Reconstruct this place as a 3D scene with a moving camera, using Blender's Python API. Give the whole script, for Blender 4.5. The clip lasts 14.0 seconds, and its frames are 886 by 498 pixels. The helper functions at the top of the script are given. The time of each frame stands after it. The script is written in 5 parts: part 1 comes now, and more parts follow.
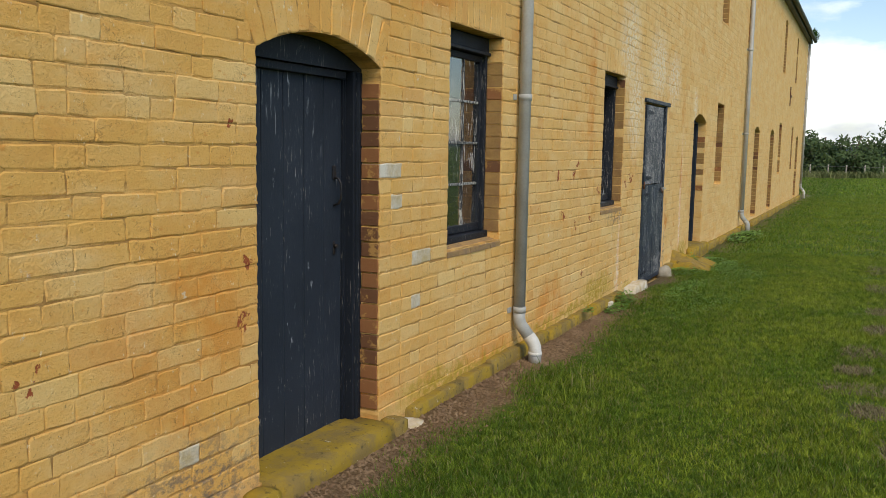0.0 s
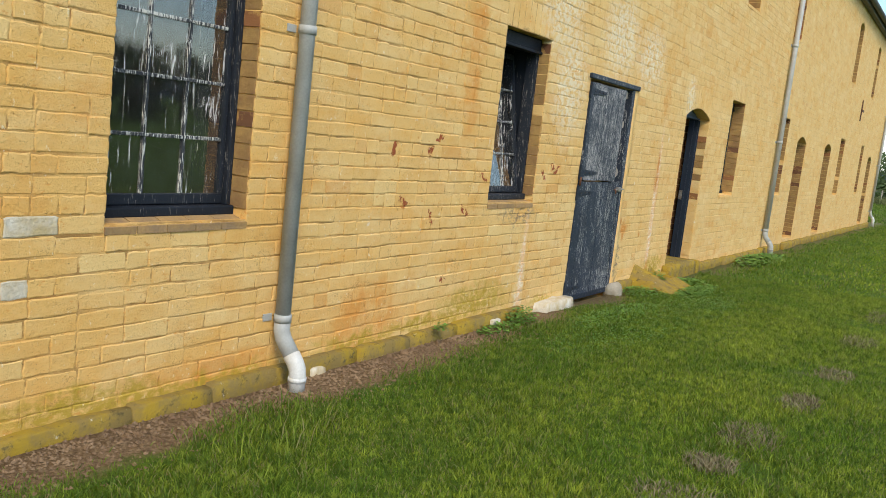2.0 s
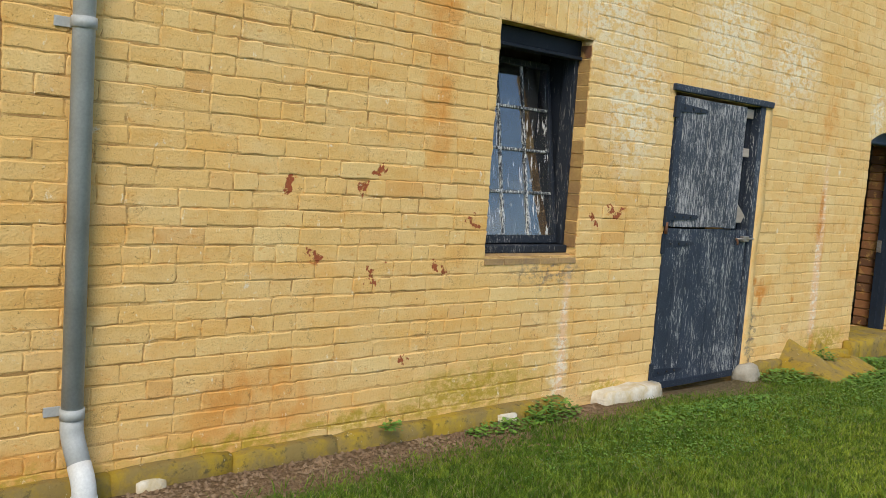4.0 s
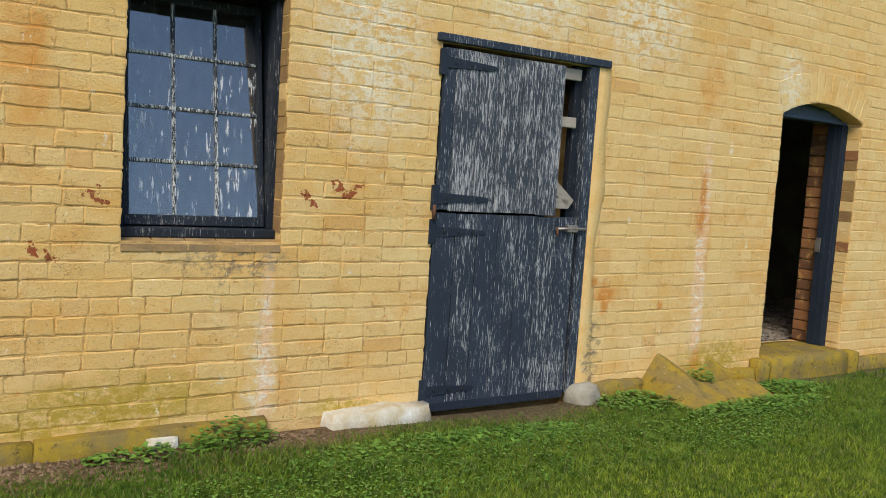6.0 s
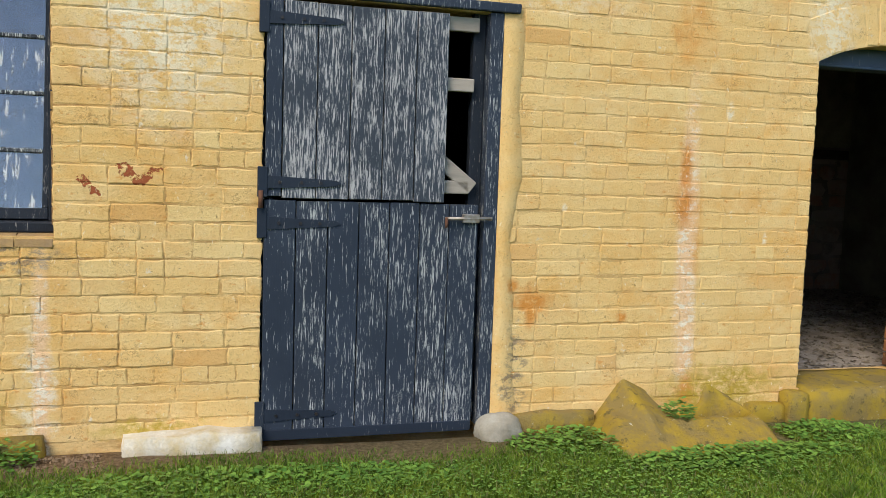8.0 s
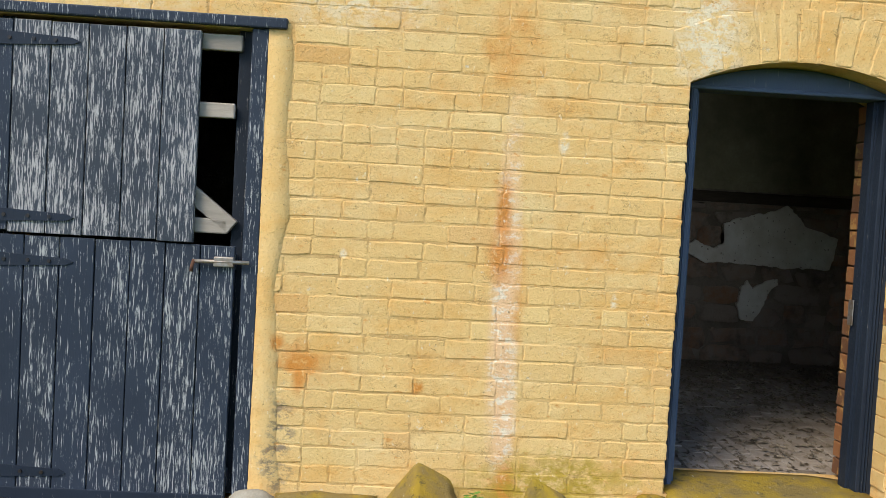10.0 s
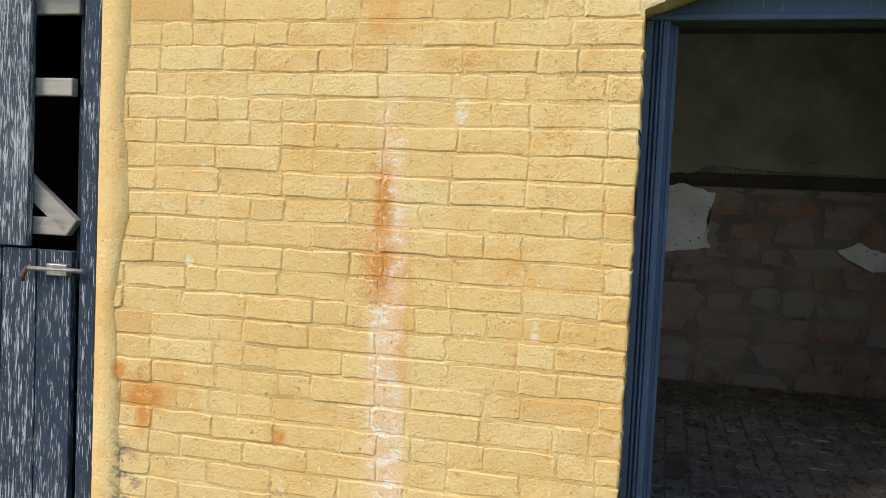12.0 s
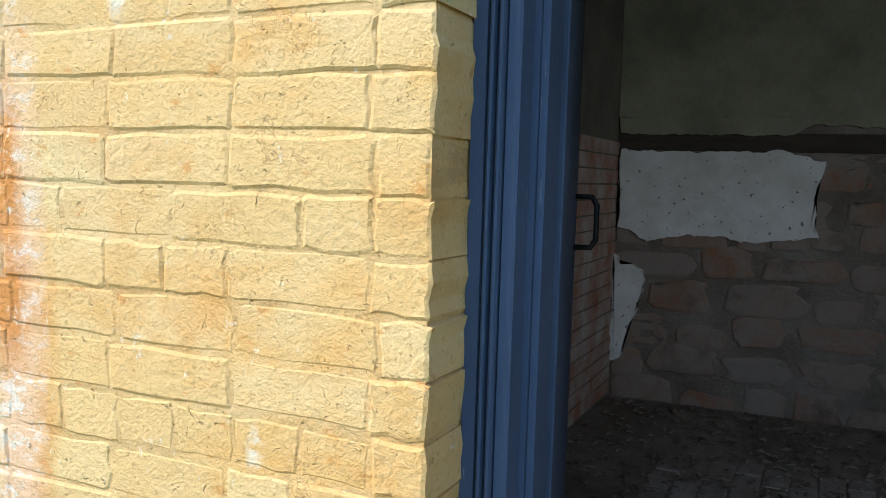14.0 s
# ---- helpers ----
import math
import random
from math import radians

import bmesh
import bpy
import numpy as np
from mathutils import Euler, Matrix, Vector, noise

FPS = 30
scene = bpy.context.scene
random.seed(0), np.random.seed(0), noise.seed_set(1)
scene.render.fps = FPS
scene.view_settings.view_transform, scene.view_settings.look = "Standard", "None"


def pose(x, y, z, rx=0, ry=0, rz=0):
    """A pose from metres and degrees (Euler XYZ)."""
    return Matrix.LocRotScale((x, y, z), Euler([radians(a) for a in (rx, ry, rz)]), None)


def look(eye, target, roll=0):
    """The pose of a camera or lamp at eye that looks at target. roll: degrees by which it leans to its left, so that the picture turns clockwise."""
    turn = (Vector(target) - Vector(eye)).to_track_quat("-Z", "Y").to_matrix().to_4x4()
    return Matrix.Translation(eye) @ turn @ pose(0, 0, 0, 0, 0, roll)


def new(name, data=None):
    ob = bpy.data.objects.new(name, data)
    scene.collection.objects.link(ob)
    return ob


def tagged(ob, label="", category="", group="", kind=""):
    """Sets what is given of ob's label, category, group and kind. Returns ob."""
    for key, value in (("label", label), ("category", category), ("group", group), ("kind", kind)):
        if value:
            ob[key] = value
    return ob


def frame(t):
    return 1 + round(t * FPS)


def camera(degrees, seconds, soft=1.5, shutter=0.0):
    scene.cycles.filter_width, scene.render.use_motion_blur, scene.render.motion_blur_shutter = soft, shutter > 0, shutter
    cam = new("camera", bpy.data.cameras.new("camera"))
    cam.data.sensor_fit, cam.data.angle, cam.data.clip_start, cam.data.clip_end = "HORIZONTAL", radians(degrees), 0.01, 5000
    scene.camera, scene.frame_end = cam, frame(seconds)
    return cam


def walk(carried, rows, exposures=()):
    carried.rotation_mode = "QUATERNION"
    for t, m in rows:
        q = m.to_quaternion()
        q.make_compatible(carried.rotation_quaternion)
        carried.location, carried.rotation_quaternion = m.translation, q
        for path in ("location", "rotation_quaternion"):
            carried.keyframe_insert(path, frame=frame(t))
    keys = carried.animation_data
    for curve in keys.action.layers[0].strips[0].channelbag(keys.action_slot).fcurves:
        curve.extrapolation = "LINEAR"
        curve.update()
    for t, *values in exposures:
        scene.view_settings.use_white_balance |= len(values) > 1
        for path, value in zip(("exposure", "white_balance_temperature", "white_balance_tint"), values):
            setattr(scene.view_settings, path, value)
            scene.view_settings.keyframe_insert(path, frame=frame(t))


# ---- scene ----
cam = camera(54.8, 14.0, soft=0.8)
METRES, EYE, TILT, LEAN, TURN = 15.31, 1.305, 0.0, 0.0, 26.3
ROWS = [
    (0.0, 0.0, 0.0, 0.0, 0.12, -6.81, -0.98),
    (0.5, 0.0298, 0.0313, -0.0029, 1.64, -6.21, -5.34),
    (1.0, 0.0641, 0.0543, -0.0057, 2.38, -6.2, -6.28),
    (1.5, 0.092, 0.0809, -0.0068, 5.78, -7.77, -7.28),
    (2.0, 0.1182, 0.1132, -0.0049, 6.19, -7.9, -6.33),
    (4.5, 0.2359, 0.2704, -0.0074, 26.75, -5.0, -3.84),
    (5.0, 0.2629, 0.2988, -0.0107, 27.5, -4.97, -3.5),
    (5.5, 0.284, 0.333, -0.0133, 30.29, -5.15, -3.56),
    (6.0, 0.3092, 0.3684, -0.0114, 31.1, -5.11, -3.78),
    (6.5, 0.3296, 0.3988, -0.0128, 37.01, -6.07, -3.86),
    (7.0, 0.344, 0.4361, -0.0111, 39.45, -4.92, -2.89),
    (7.5, 0.363, 0.4675, -0.013, 41.8, -4.89, -2.75),
    (8.0, 0.3742, 0.5003, -0.0157, 47.88, -5.2, -1.87),
    (8.5, 0.3864, 0.5343, -0.0121, 49.57, -5.21, -1.79),
    (11.0, 0.4128, 0.6861, -0.0137, 69.33, -1.78, -4.56),
    (11.5, 0.4018, 0.7119, -0.0128, 72.22, -2.61, -4.15),
    (12.0, 0.3886, 0.7381, -0.0103, 78.26, -3.28, -2.65),
    (12.5, 0.3635, 0.7608, -0.0106, 79.08, -3.1, -4.05),
    (13.0, 0.346, 0.7821, -0.0107, 79.2, -3.22, -3.86),
    (13.5, 0.3308, 0.8007, -0.008, 85.43, -4.21, -1.32),
    (14.0, 0.3056, 0.807, -0.0095, 88.07, -4.9, -1.69),
]
walk(cam, [(t, pose(0, 0, EYE, TILT, LEAN, TURN) @ pose(METRES * x, METRES * y, METRES * z, 90 + pitch, roll, yaw)) for t, x, y, z, yaw, pitch, roll in ROWS],
     exposures=[(0.0, 0.23, 6850, 9), (0.5, 0.31, 6750, 8), (1.0, 0.39, 6650, 8), (1.5, 0.67, 6600, 7), (5.0, 0.55, 6600, 8), (7.5, 0.67, 6500, 8), (8.5, 0.81, 6500, 9), (11.0, 0.89, 6450, 9), (12.5, 1.03, 6400, 10), (14.0, 1.27, 5700, 10)])

# ---- world, sun, exposure ----
scene.view_settings.exposure = 0.0
SUN_EL, SUN_AZ = 46.0, 132.0      # azimuth in degrees from +y towards +x
world = bpy.data.worlds.new("sky")
scene.world = world
world.use_nodes = True
wn = world.node_tree
wn.nodes.clear()


def wnode(kind, **sock):
    n = wn.nodes.new(kind)
    for k, v in sock.items():
        n.inputs[int(k[1:]) if k[0] == "i" and k[1:].isdigit() else k].default_value = v
    return n


sky = wnode("ShaderNodeTexSky")
sky.sky_type, sky.sun_disc = "NISHITA", False
sky.ozone_density, sky.dust_density = 2.0, 0.5
sky.sun_elevation, sky.sun_rotation = radians(SUN_EL), radians(SUN_AZ)
wco = wnode("ShaderNodeTexCoord")
wmap = wnode("ShaderNodeMapping")
wmap.inputs["Scale"].default_value = (1.0, 1.0, 2.6)
wmap.inputs["Location"].default_value = (3.1, 1.7, 0.4)
wn.links.new(wco.outputs["Generated"], wmap.inputs["Vector"])
cn = wnode("ShaderNodeTexNoise", Scale=2.6, Detail=9.0, Roughness=0.56)
wn.links.new(wmap.outputs["Vector"], cn.inputs["Vector"])
cr = wnode("ShaderNodeMapRange", **{"From Min": 0.51, "From Max": 0.63})
wsep = wnode("ShaderNodeSeparateXYZ")
wn.links.new(wco.outputs["Generated"], wsep.inputs[0])
wlow = wnode("ShaderNodeMapRange", **{"From Min": 0.10, "From Max": 0.27, "To Min": -0.02, "To Max": 0.10})
wn.links.new(wsep.outputs["Z"], wlow.inputs["Value"])
wsub = wnode("ShaderNodeMath")
wsub.operation = "SUBTRACT"
wn.links.new(cn.outputs["Fac"], wsub.inputs[0])
wn.links.new(wlow.outputs["Result"], wsub.inputs[1])
wn.links.new(wsub.outputs[0], cr.inputs["Value"])
cg = wnode("ShaderNodeTexNoise", Scale=5.0, Detail=6.0)
wn.links.new(wmap.outputs["Vector"], cg.inputs["Vector"])
cramp = wnode("ShaderNodeValToRGB")
cramp.color_ramp.elements[0].position, cramp.color_ramp.elements[0].color = 0.36, (4.2, 4.6, 5.2, 1)
cramp.color_ramp.elements[1].position, cramp.color_ramp.elements[1].color = 0.60, (10.5, 10.6, 10.8, 1)
wn.links.new(cg.outputs["Fac"], cramp.inputs["Fac"])
wmix = wnode("ShaderNodeMixRGB")
wn.links.new(cr.outputs["Result"], wmix.inputs["Fac"])
wn.links.new(sky.outputs["Color"], wmix.inputs["Color1"])
wn.links.new(cramp.outputs["Color"], wmix.inputs["Color2"])
wbg = wnode("ShaderNodeBackground", Strength=0.145)
wn.links.new(wmix.outputs["Color"], wbg.inputs["Color"])
wout = wnode("ShaderNodeOutputWorld")
wn.links.new(wbg.outputs["Background"], wout.inputs["Surface"])

sun = new("sun", bpy.data.lights.new("sun", "SUN"))
sun.data.energy, sun.data.angle, sun.data.color = 1.9, radians(24), (1.0, 0.90, 0.77)
sd = Vector((math.sin(radians(SUN_AZ)) * math.cos(radians(SUN_EL)), math.cos(radians(SUN_AZ)) * math.cos(radians(SUN_EL)), math.sin(radians(SUN_EL))))
sun.matrix_world = look(sd * 60, (0, 0, 0))
# area lamp added in the open room's window for sky light, turned to the corner
pane_light = new("window_skylight", bpy.data.lights.new("window_skylight", "AREA"))
pane_light.data.shape, pane_light.data.size, pane_light.data.size_y = "RECTANGLE", 0.62, 1.1
pane_light.data.energy, pane_light.data.color, pane_light.data.spread = 1.55, (0.86, 0.93, 1.0), radians(75)
pane_light.matrix_world = look((-2.76, 15.09, 1.42), (-6.3, 12.3, 0.9))

# ---- materials ----


class Mat:
    """A node material with short helpers."""

    def __init__(self, name, rough=0.8, metal=0.0, spec=0.5):
        self.m = bpy.data.materials.new(name)
        self.m.use_nodes = True
        self.nt = self.m.node_tree
        self.b = self.nt.nodes["Principled BSDF"]
        self.b.inputs["Roughness"].default_value = rough
        self.b.inputs["Metallic"].default_value = metal
        self.b.inputs["Specular IOR Level"].default_value = spec
        self.pos = self.nt.nodes.new("ShaderNodeNewGeometry").outputs["Position"]

    def put(self, sock, v):
        if isinstance(v, bpy.types.NodeSocket):
            self.nt.links.new(v, sock)
        elif isinstance(v, tuple) and len(v) == 3 and sock.type == "RGBA":
            sock.default_value = (*v, 1)
        else:
            sock.default_value = v

    def node(self, kind, op=None, **ins):
        n = self.nt.nodes.new(kind)
        if op:
            n.operation = op
        for k, v in ins.items():
            key = int(k[1:]) if k[0] == "i" and k[1:].isdigit() else k.replace("_", " ")
            self.put(n.inputs[key], v)
        return n

    def noise(self, scale, detail=4.0, rough=0.55, stretch=None, at=None):
        v = at or self.pos
        if stretch:
            v = self.node("ShaderNodeVectorMath", "MULTIPLY", i0=v, i1=stretch).outputs[0]
        return self.node("ShaderNodeTexNoise", Vector=v, Scale=scale, Detail=detail, Roughness=rough).outputs["Fac"]

    def ramp(self, v, lo, hi, a=0.0, b=1.0):
        return self.node("ShaderNodeMapRange", Value=v, From_Min=lo, From_Max=hi, To_Min=a, To_Max=b).outputs["Result"]

    def math(self, op, a, b=0.0):
        return self.node("ShaderNodeMath", op, i0=a, i1=b).outputs[0]

    def mix(self, f, a, b, blend="MIX"):
        n = self.node("ShaderNodeMixRGB", Fac=f, Color1=a, Color2=b)
        n.blend_type = blend
        return n.outputs[0]

    def blob(self, y, z, ry, rz, at):
        """1 inside an ellipse on the facade, fading to 0 at its edge."""
        d = self.node("ShaderNodeVectorMath", "SUBTRACT", i0=at, i1=(0, y, z)).outputs[0]
        d = self.node("ShaderNodeVectorMath", "MULTIPLY", i0=d, i1=(0, 1 / ry, 1 / rz)).outputs[0]
        d = self.node("ShaderNodeVectorMath", "LENGTH", i0=d).outputs["Value"]
        return self.ramp(d, 1.0, 0.35)

    def bump(self, height, strength=0.3, dist=0.01):
        n = self.node("ShaderNodeBump", Strength=strength, Distance=dist, Height=height)
        self.nt.links.new(n.outputs[0], self.b.inputs["Normal"])

    def done(self, color, rough=None):
        self.put(self.b.inputs["Base Color"], color)
        if rough is not None:
            self.put(self.b.inputs["Roughness"], rough)
        return self.m


def simple(name, c1, c2, scale=6.0, rough=0.8, bump=0.2, fine=120.0, stretch=None, metal=0.0, dist=0.004, spec=0.4):
    m = Mat(name, rough, metal, spec)
    n1, n2 = m.noise(scale, 5, 0.6, stretch), m.noise(fine, 4, 0.6, stretch)
    col = m.mix(m.ramp(n1, 0.35, 0.65), c1, c2)
    col = m.mix(m.ramp(n2, 0.3, 0.75, 0.0, 0.35), col, tuple(x * 0.45 for x in c1))
    m.bump(m.math("ADD", n2, n1), bump, dist)
    return m.done(col, m.ramp(n2, 0.2, 0.8, rough - 0.1, min(1.0, rough + 0.1)))


# facade paint: stains are (y, z, half width, half height)
ORANGE = [(7.62, 1.75, 0.14, 0.9), (11.95, 0.75, 0.07, 0.45), (11.03, 0.42, 0.09, 0.09), (5.35, -0.12, 0.75, 0.13), (3.95, -0.05, 0.25, 0.22),
          (6.6, 0.0, 0.5, 0.35), (4.35, 2.25, 0.7, 0.3), (2.45, 0.6, 0.5, 0.5), (11.9, 1.85, 0.16, 0.25)]
GREEN = [(5.0, -0.17, 1.3, 0.10), (6.6, -0.13, 0.6, 0.07), (7.9, -0.10, 0.9, 0.10), (12.1, -0.14, 0.5, 0.12), (8.0, -0.02, 0.7, 0.16), (9.2, -0.15, 0.3, 0.06), (12.2, -0.05, 0.5, 0.12), (7.2, -0.1, 0.5, 0.07), (4.6, -0.12, 0.7, 0.10), (5.4, -0.15, 0.6, 0.06)]
PALE = [(9.25, 1.75, 0.42, 0.65), (8.95, 2.4, 0.5, 0.6), (11.955, 0.28, 0.045, 0.32), (12.14, 1.43, 0.03, 0.06), (11.2, 0.9, 0.02, 0.03), (12.4, 0.75, 0.02, 0.05), (10.3, 2.3, 0.6, 0.5), (12.75, 1.95, 0.2, 0.3), (11.2, 2.2, 0.5, 0.4), (8.72, -0.02, 0.09, 0.5)]
STREAK = [(11.91, 0.75, 0.075, 0.95), (11.935, 0.25, 0.07, 0.5), (8.74, 0.1, 0.045, 0.75)]
STREAK2 = [(11.885, 0.92, 0.075, 0.16), (11.89, 1.12, 0.05, 0.2), (11.03, 0.42, 0.13, 0.08), (11.04, 0.36, 0.05, 0.12), (11.955, -0.1, 0.07, 0.14), (10.93, 0.5, 0.05, 0.05), (11.55, 0.33, 0.04, 0.04)]
GREY = [(10.96, 0.05, 0.09, 0.35), (2.45, -0.08, 0.6, 0.32), (8.55, 0.62, 0.4, 0.12)]
RAW = [(6.9, 0.74, 0.1, 0.06), (7.27, 1.17, 0.12, 0.06), (7.18, 1.05, 0.05, 0.07), (7.92, 0.92, 0.11, 0.05), (7.7, 0.67, 0.06, 0.05), (7.26, 0.66, 0.09, 0.05), (9.08, 1.01, 0.09, 0.04), (6.75, 1.08, 0.07, 0.05), (7.49, 0.19, 0.06, 0.05), (8.75, 1.01, 0.04, 0.13), (9.15, 1.01, 0.12, 0.04), (8.92, 0.95, 0.06, 0.03), (2.77, 0.57, 0.05, 0.05), (1.73, 0.54, 0.08, 0.05), (2.79, 0.8, 0.06, 0.04), (2.71, 1.37, 0.04, 0.05)]


def facade_paint(name, per_brick):
    m = Mat(name, 0.86, 0.0, 0.25)
    big, mid, fine = m.noise(0.55, 3), m.noise(5.0, 5, 0.65), m.noise(95.0, 5, 0.65)
    coat = m.noise(1.7, 6, 0.7, (1, 1.0, 2.2))
    wob = m.node("ShaderNodeTexNoise", Vector=m.pos, Scale=11.0, Detail=4.0).outputs["Color"]
    wob = m.node("ShaderNodeVectorMath", "SUBTRACT", i0=wob, i1=(0.5, 0.5, 0.5)).outputs[0]
    wob = m.node("ShaderNodeVectorMath", "SCALE", i0=wob, Scale=0.22).outputs[0]
    at = m.node("ShaderNodeVectorMath", "ADD", i0=m.pos, i1=wob).outputs[0]
    y_of = m.node("ShaderNodeSeparateXYZ", Vector=m.pos).outputs["Y"]
    # the paint is a deeper ochre towards the first doorway and paler further on
    warm = m.ramp(m.math("ADD", y_of, m.math("MULTIPLY", m.math("SUBTRACT", big, 0.5), 7.0)), 3.0, 9.0)
    col = m.mix(warm, (0.73, 0.42, 0.115), (0.77, 0.515, 0.205))
    col = m.mix(m.ramp(coat, 0.45, 0.68, 0.0, 0.5), col, (0.80, 0.615, 0.32))
    col = m.mix(m.ramp(m.noise(2.4, 6, 0.7, (1, 1, 1.8)), 0.5, 0.68, 0.0, 0.65), col, (0.73, 0.37, 0.085))
    col = m.mix(m.ramp(mid, 0.52, 0.74, 0.0, 0.6), col, (0.66, 0.32, 0.075))
    if not per_brick:
        worn = m.math("MULTIPLY", m.ramp(m.noise(3.0, 6, 0.7, (1, 1, 5.0)), 0.42, 0.60), m.ramp(y_of, 8.0, 12.5, 0.9, 0.35))
        col = m.mix(worn, col, (0.33, 0.18, 0.055))
    if per_brick:
        isl = m.node("ShaderNodeNewGeometry").outputs["Random Per Island"]
        obr = m.node("ShaderNodeObjectInfo").outputs["Random"]
        r = m.math("FRACT", m.math("MULTIPLY", m.math("ADD", isl, obr), 7.31))
        col = m.mix(m.ramp(r, 0.0, 1.0, 0.0, 0.24), col, (0.66, 0.39, 0.11))
        r2 = m.math("FRACT", m.math("MULTIPLY", r, 13.7))
        col = m.mix(m.ramp(r2, 0.80, 1.0, 0.0, 0.5), col, (0.80, 0.60, 0.27))
        col = m.mix(m.ramp(m.math("FRACT", m.math("MULTIPLY", r, 41.3)), 0.95, 0.99, 0.0, 0.4), col, (0.62, 0.29, 0.08))

    at2 = m.node("ShaderNodeVectorMath", "ADD", i0=m.pos, i1=m.node("ShaderNodeVectorMath", "SCALE", i0=wob, Scale=0.18).outputs[0]).outputs[0]

    def layer(col, spots, paint, lo, hi, amount, grain):
        mask = None
        for s in spots:
            k = m.blob(*s, at2 if s[2] < 0.08 else at)
            mask = k if mask is None else m.math("MAXIMUM", mask, k)
        return m.mix(m.math("MULTIPLY", mask, m.ramp(grain, lo, hi, 0.0, amount)), col, paint)

    speck, flake = m.noise(26.0, 5, 0.7), m.noise(14.0, 6, 0.75, (1, 1, 1.6))
    col = layer(col, ORANGE, (0.66, 0.27, 0.045), 0.3, 0.6, 0.75, mid)
    col = layer(col, PALE, (0.80, 0.69, 0.48), 0.44, 0.54, 0.9, flake)
    col = layer(col, STREAK, (0.80, 0.52, 0.29), 0.30, 0.42, 0.9, mid)
    col = layer(col, STREAK, (0.82, 0.72, 0.55), 0.52, 0.57, 0.9, flake)
    col = layer(col, STREAK2, (0.62, 0.24, 0.04), 0.36, 0.46, 0.9, speck)
    col = layer(col, GREY, (0.20, 0.155, 0.11), 0.47, 0.58, 0.85, flake)
    col = layer(col, GREEN, (0.42, 0.29, 0.03), 0.36, 0.54, 0.9, flake)
    # scattered flakes to undercoat and to bare brick
    col = m.mix(m.ramp(m.noise(12.0, 8, 0.76), 0.64, 0.68, 0.0, 0.7), col, (0.74, 0.66, 0.50))
    bare = m.ramp(m.noise(7.0, 7, 0.7, None, at), 0.715, 0.735)
    for s in RAW:
        bare = m.math("MAXIMUM", bare, m.ramp(m.math("MULTIPLY", m.blob(*s, at), m.ramp(speck, 0.38, 0.6)), 0.42, 0.50))
    col = m.mix(bare, col, (0.33, 0.085, 0.03))
    seam = m.math("ABSOLUTE", m.math("SUBTRACT", m.noise(5.5, 5, 0.6, (1, 0.55, 2.3), at), 0.5))
    seam = m.math("MULTIPLY", m.ramp(seam, 0.010, 0.002), m.ramp(m.noise(3.6, 3), 0.52, 0.62, 0.0, 0.55))
    col = m.mix(seam, col, (0.30, 0.155, 0.05))
    col = m.mix(m.ramp(m.noise(24.0, 6, 0.7, (1, 0.6, 1.2)), 0.61, 0.67, 0.0, 0.6), col, (0.62, 0.26, 0.05))
    col = m.mix(m.ramp(m.noise(31.0, 6, 0.75, (1, 1, 0.6)), 0.63, 0.67, 0.0, 0.75), col, (0.84, 0.72, 0.47))
    dirt = m.ramp(fine, 0.56, 0.74, 0.0, 0.5)
    col = m.mix(dirt, col, (0.40, 0.25, 0.08))
    h = m.math("ADD", m.math("MULTIPLY", fine, 0.55), m.math("MULTIPLY", m.noise(32.0, 6, 0.7), 0.6))
    pit = m.ramp(m.noise(70.0, 3, 0.5, None, at), 0.66, 0.74)
    col = m.mix(m.math("MULTIPLY", pit, 0.55), col, (0.22, 0.13, 0.05))
    h = m.math("SUBTRACT", h, m.math("MULTIPLY", pit, 0.5))
    h = m.math("SUBTRACT", h, m.math("MULTIPLY", bare, 0.35))
    m.bump(h, 0.7, 0.012)
    return m.done(col, m.ramp(fine, 0.2, 0.8, 0.75, 0.95))


PAINT = facade_paint("painted_brick", True)
MORTAR = facade_paint("painted_mortar", False)


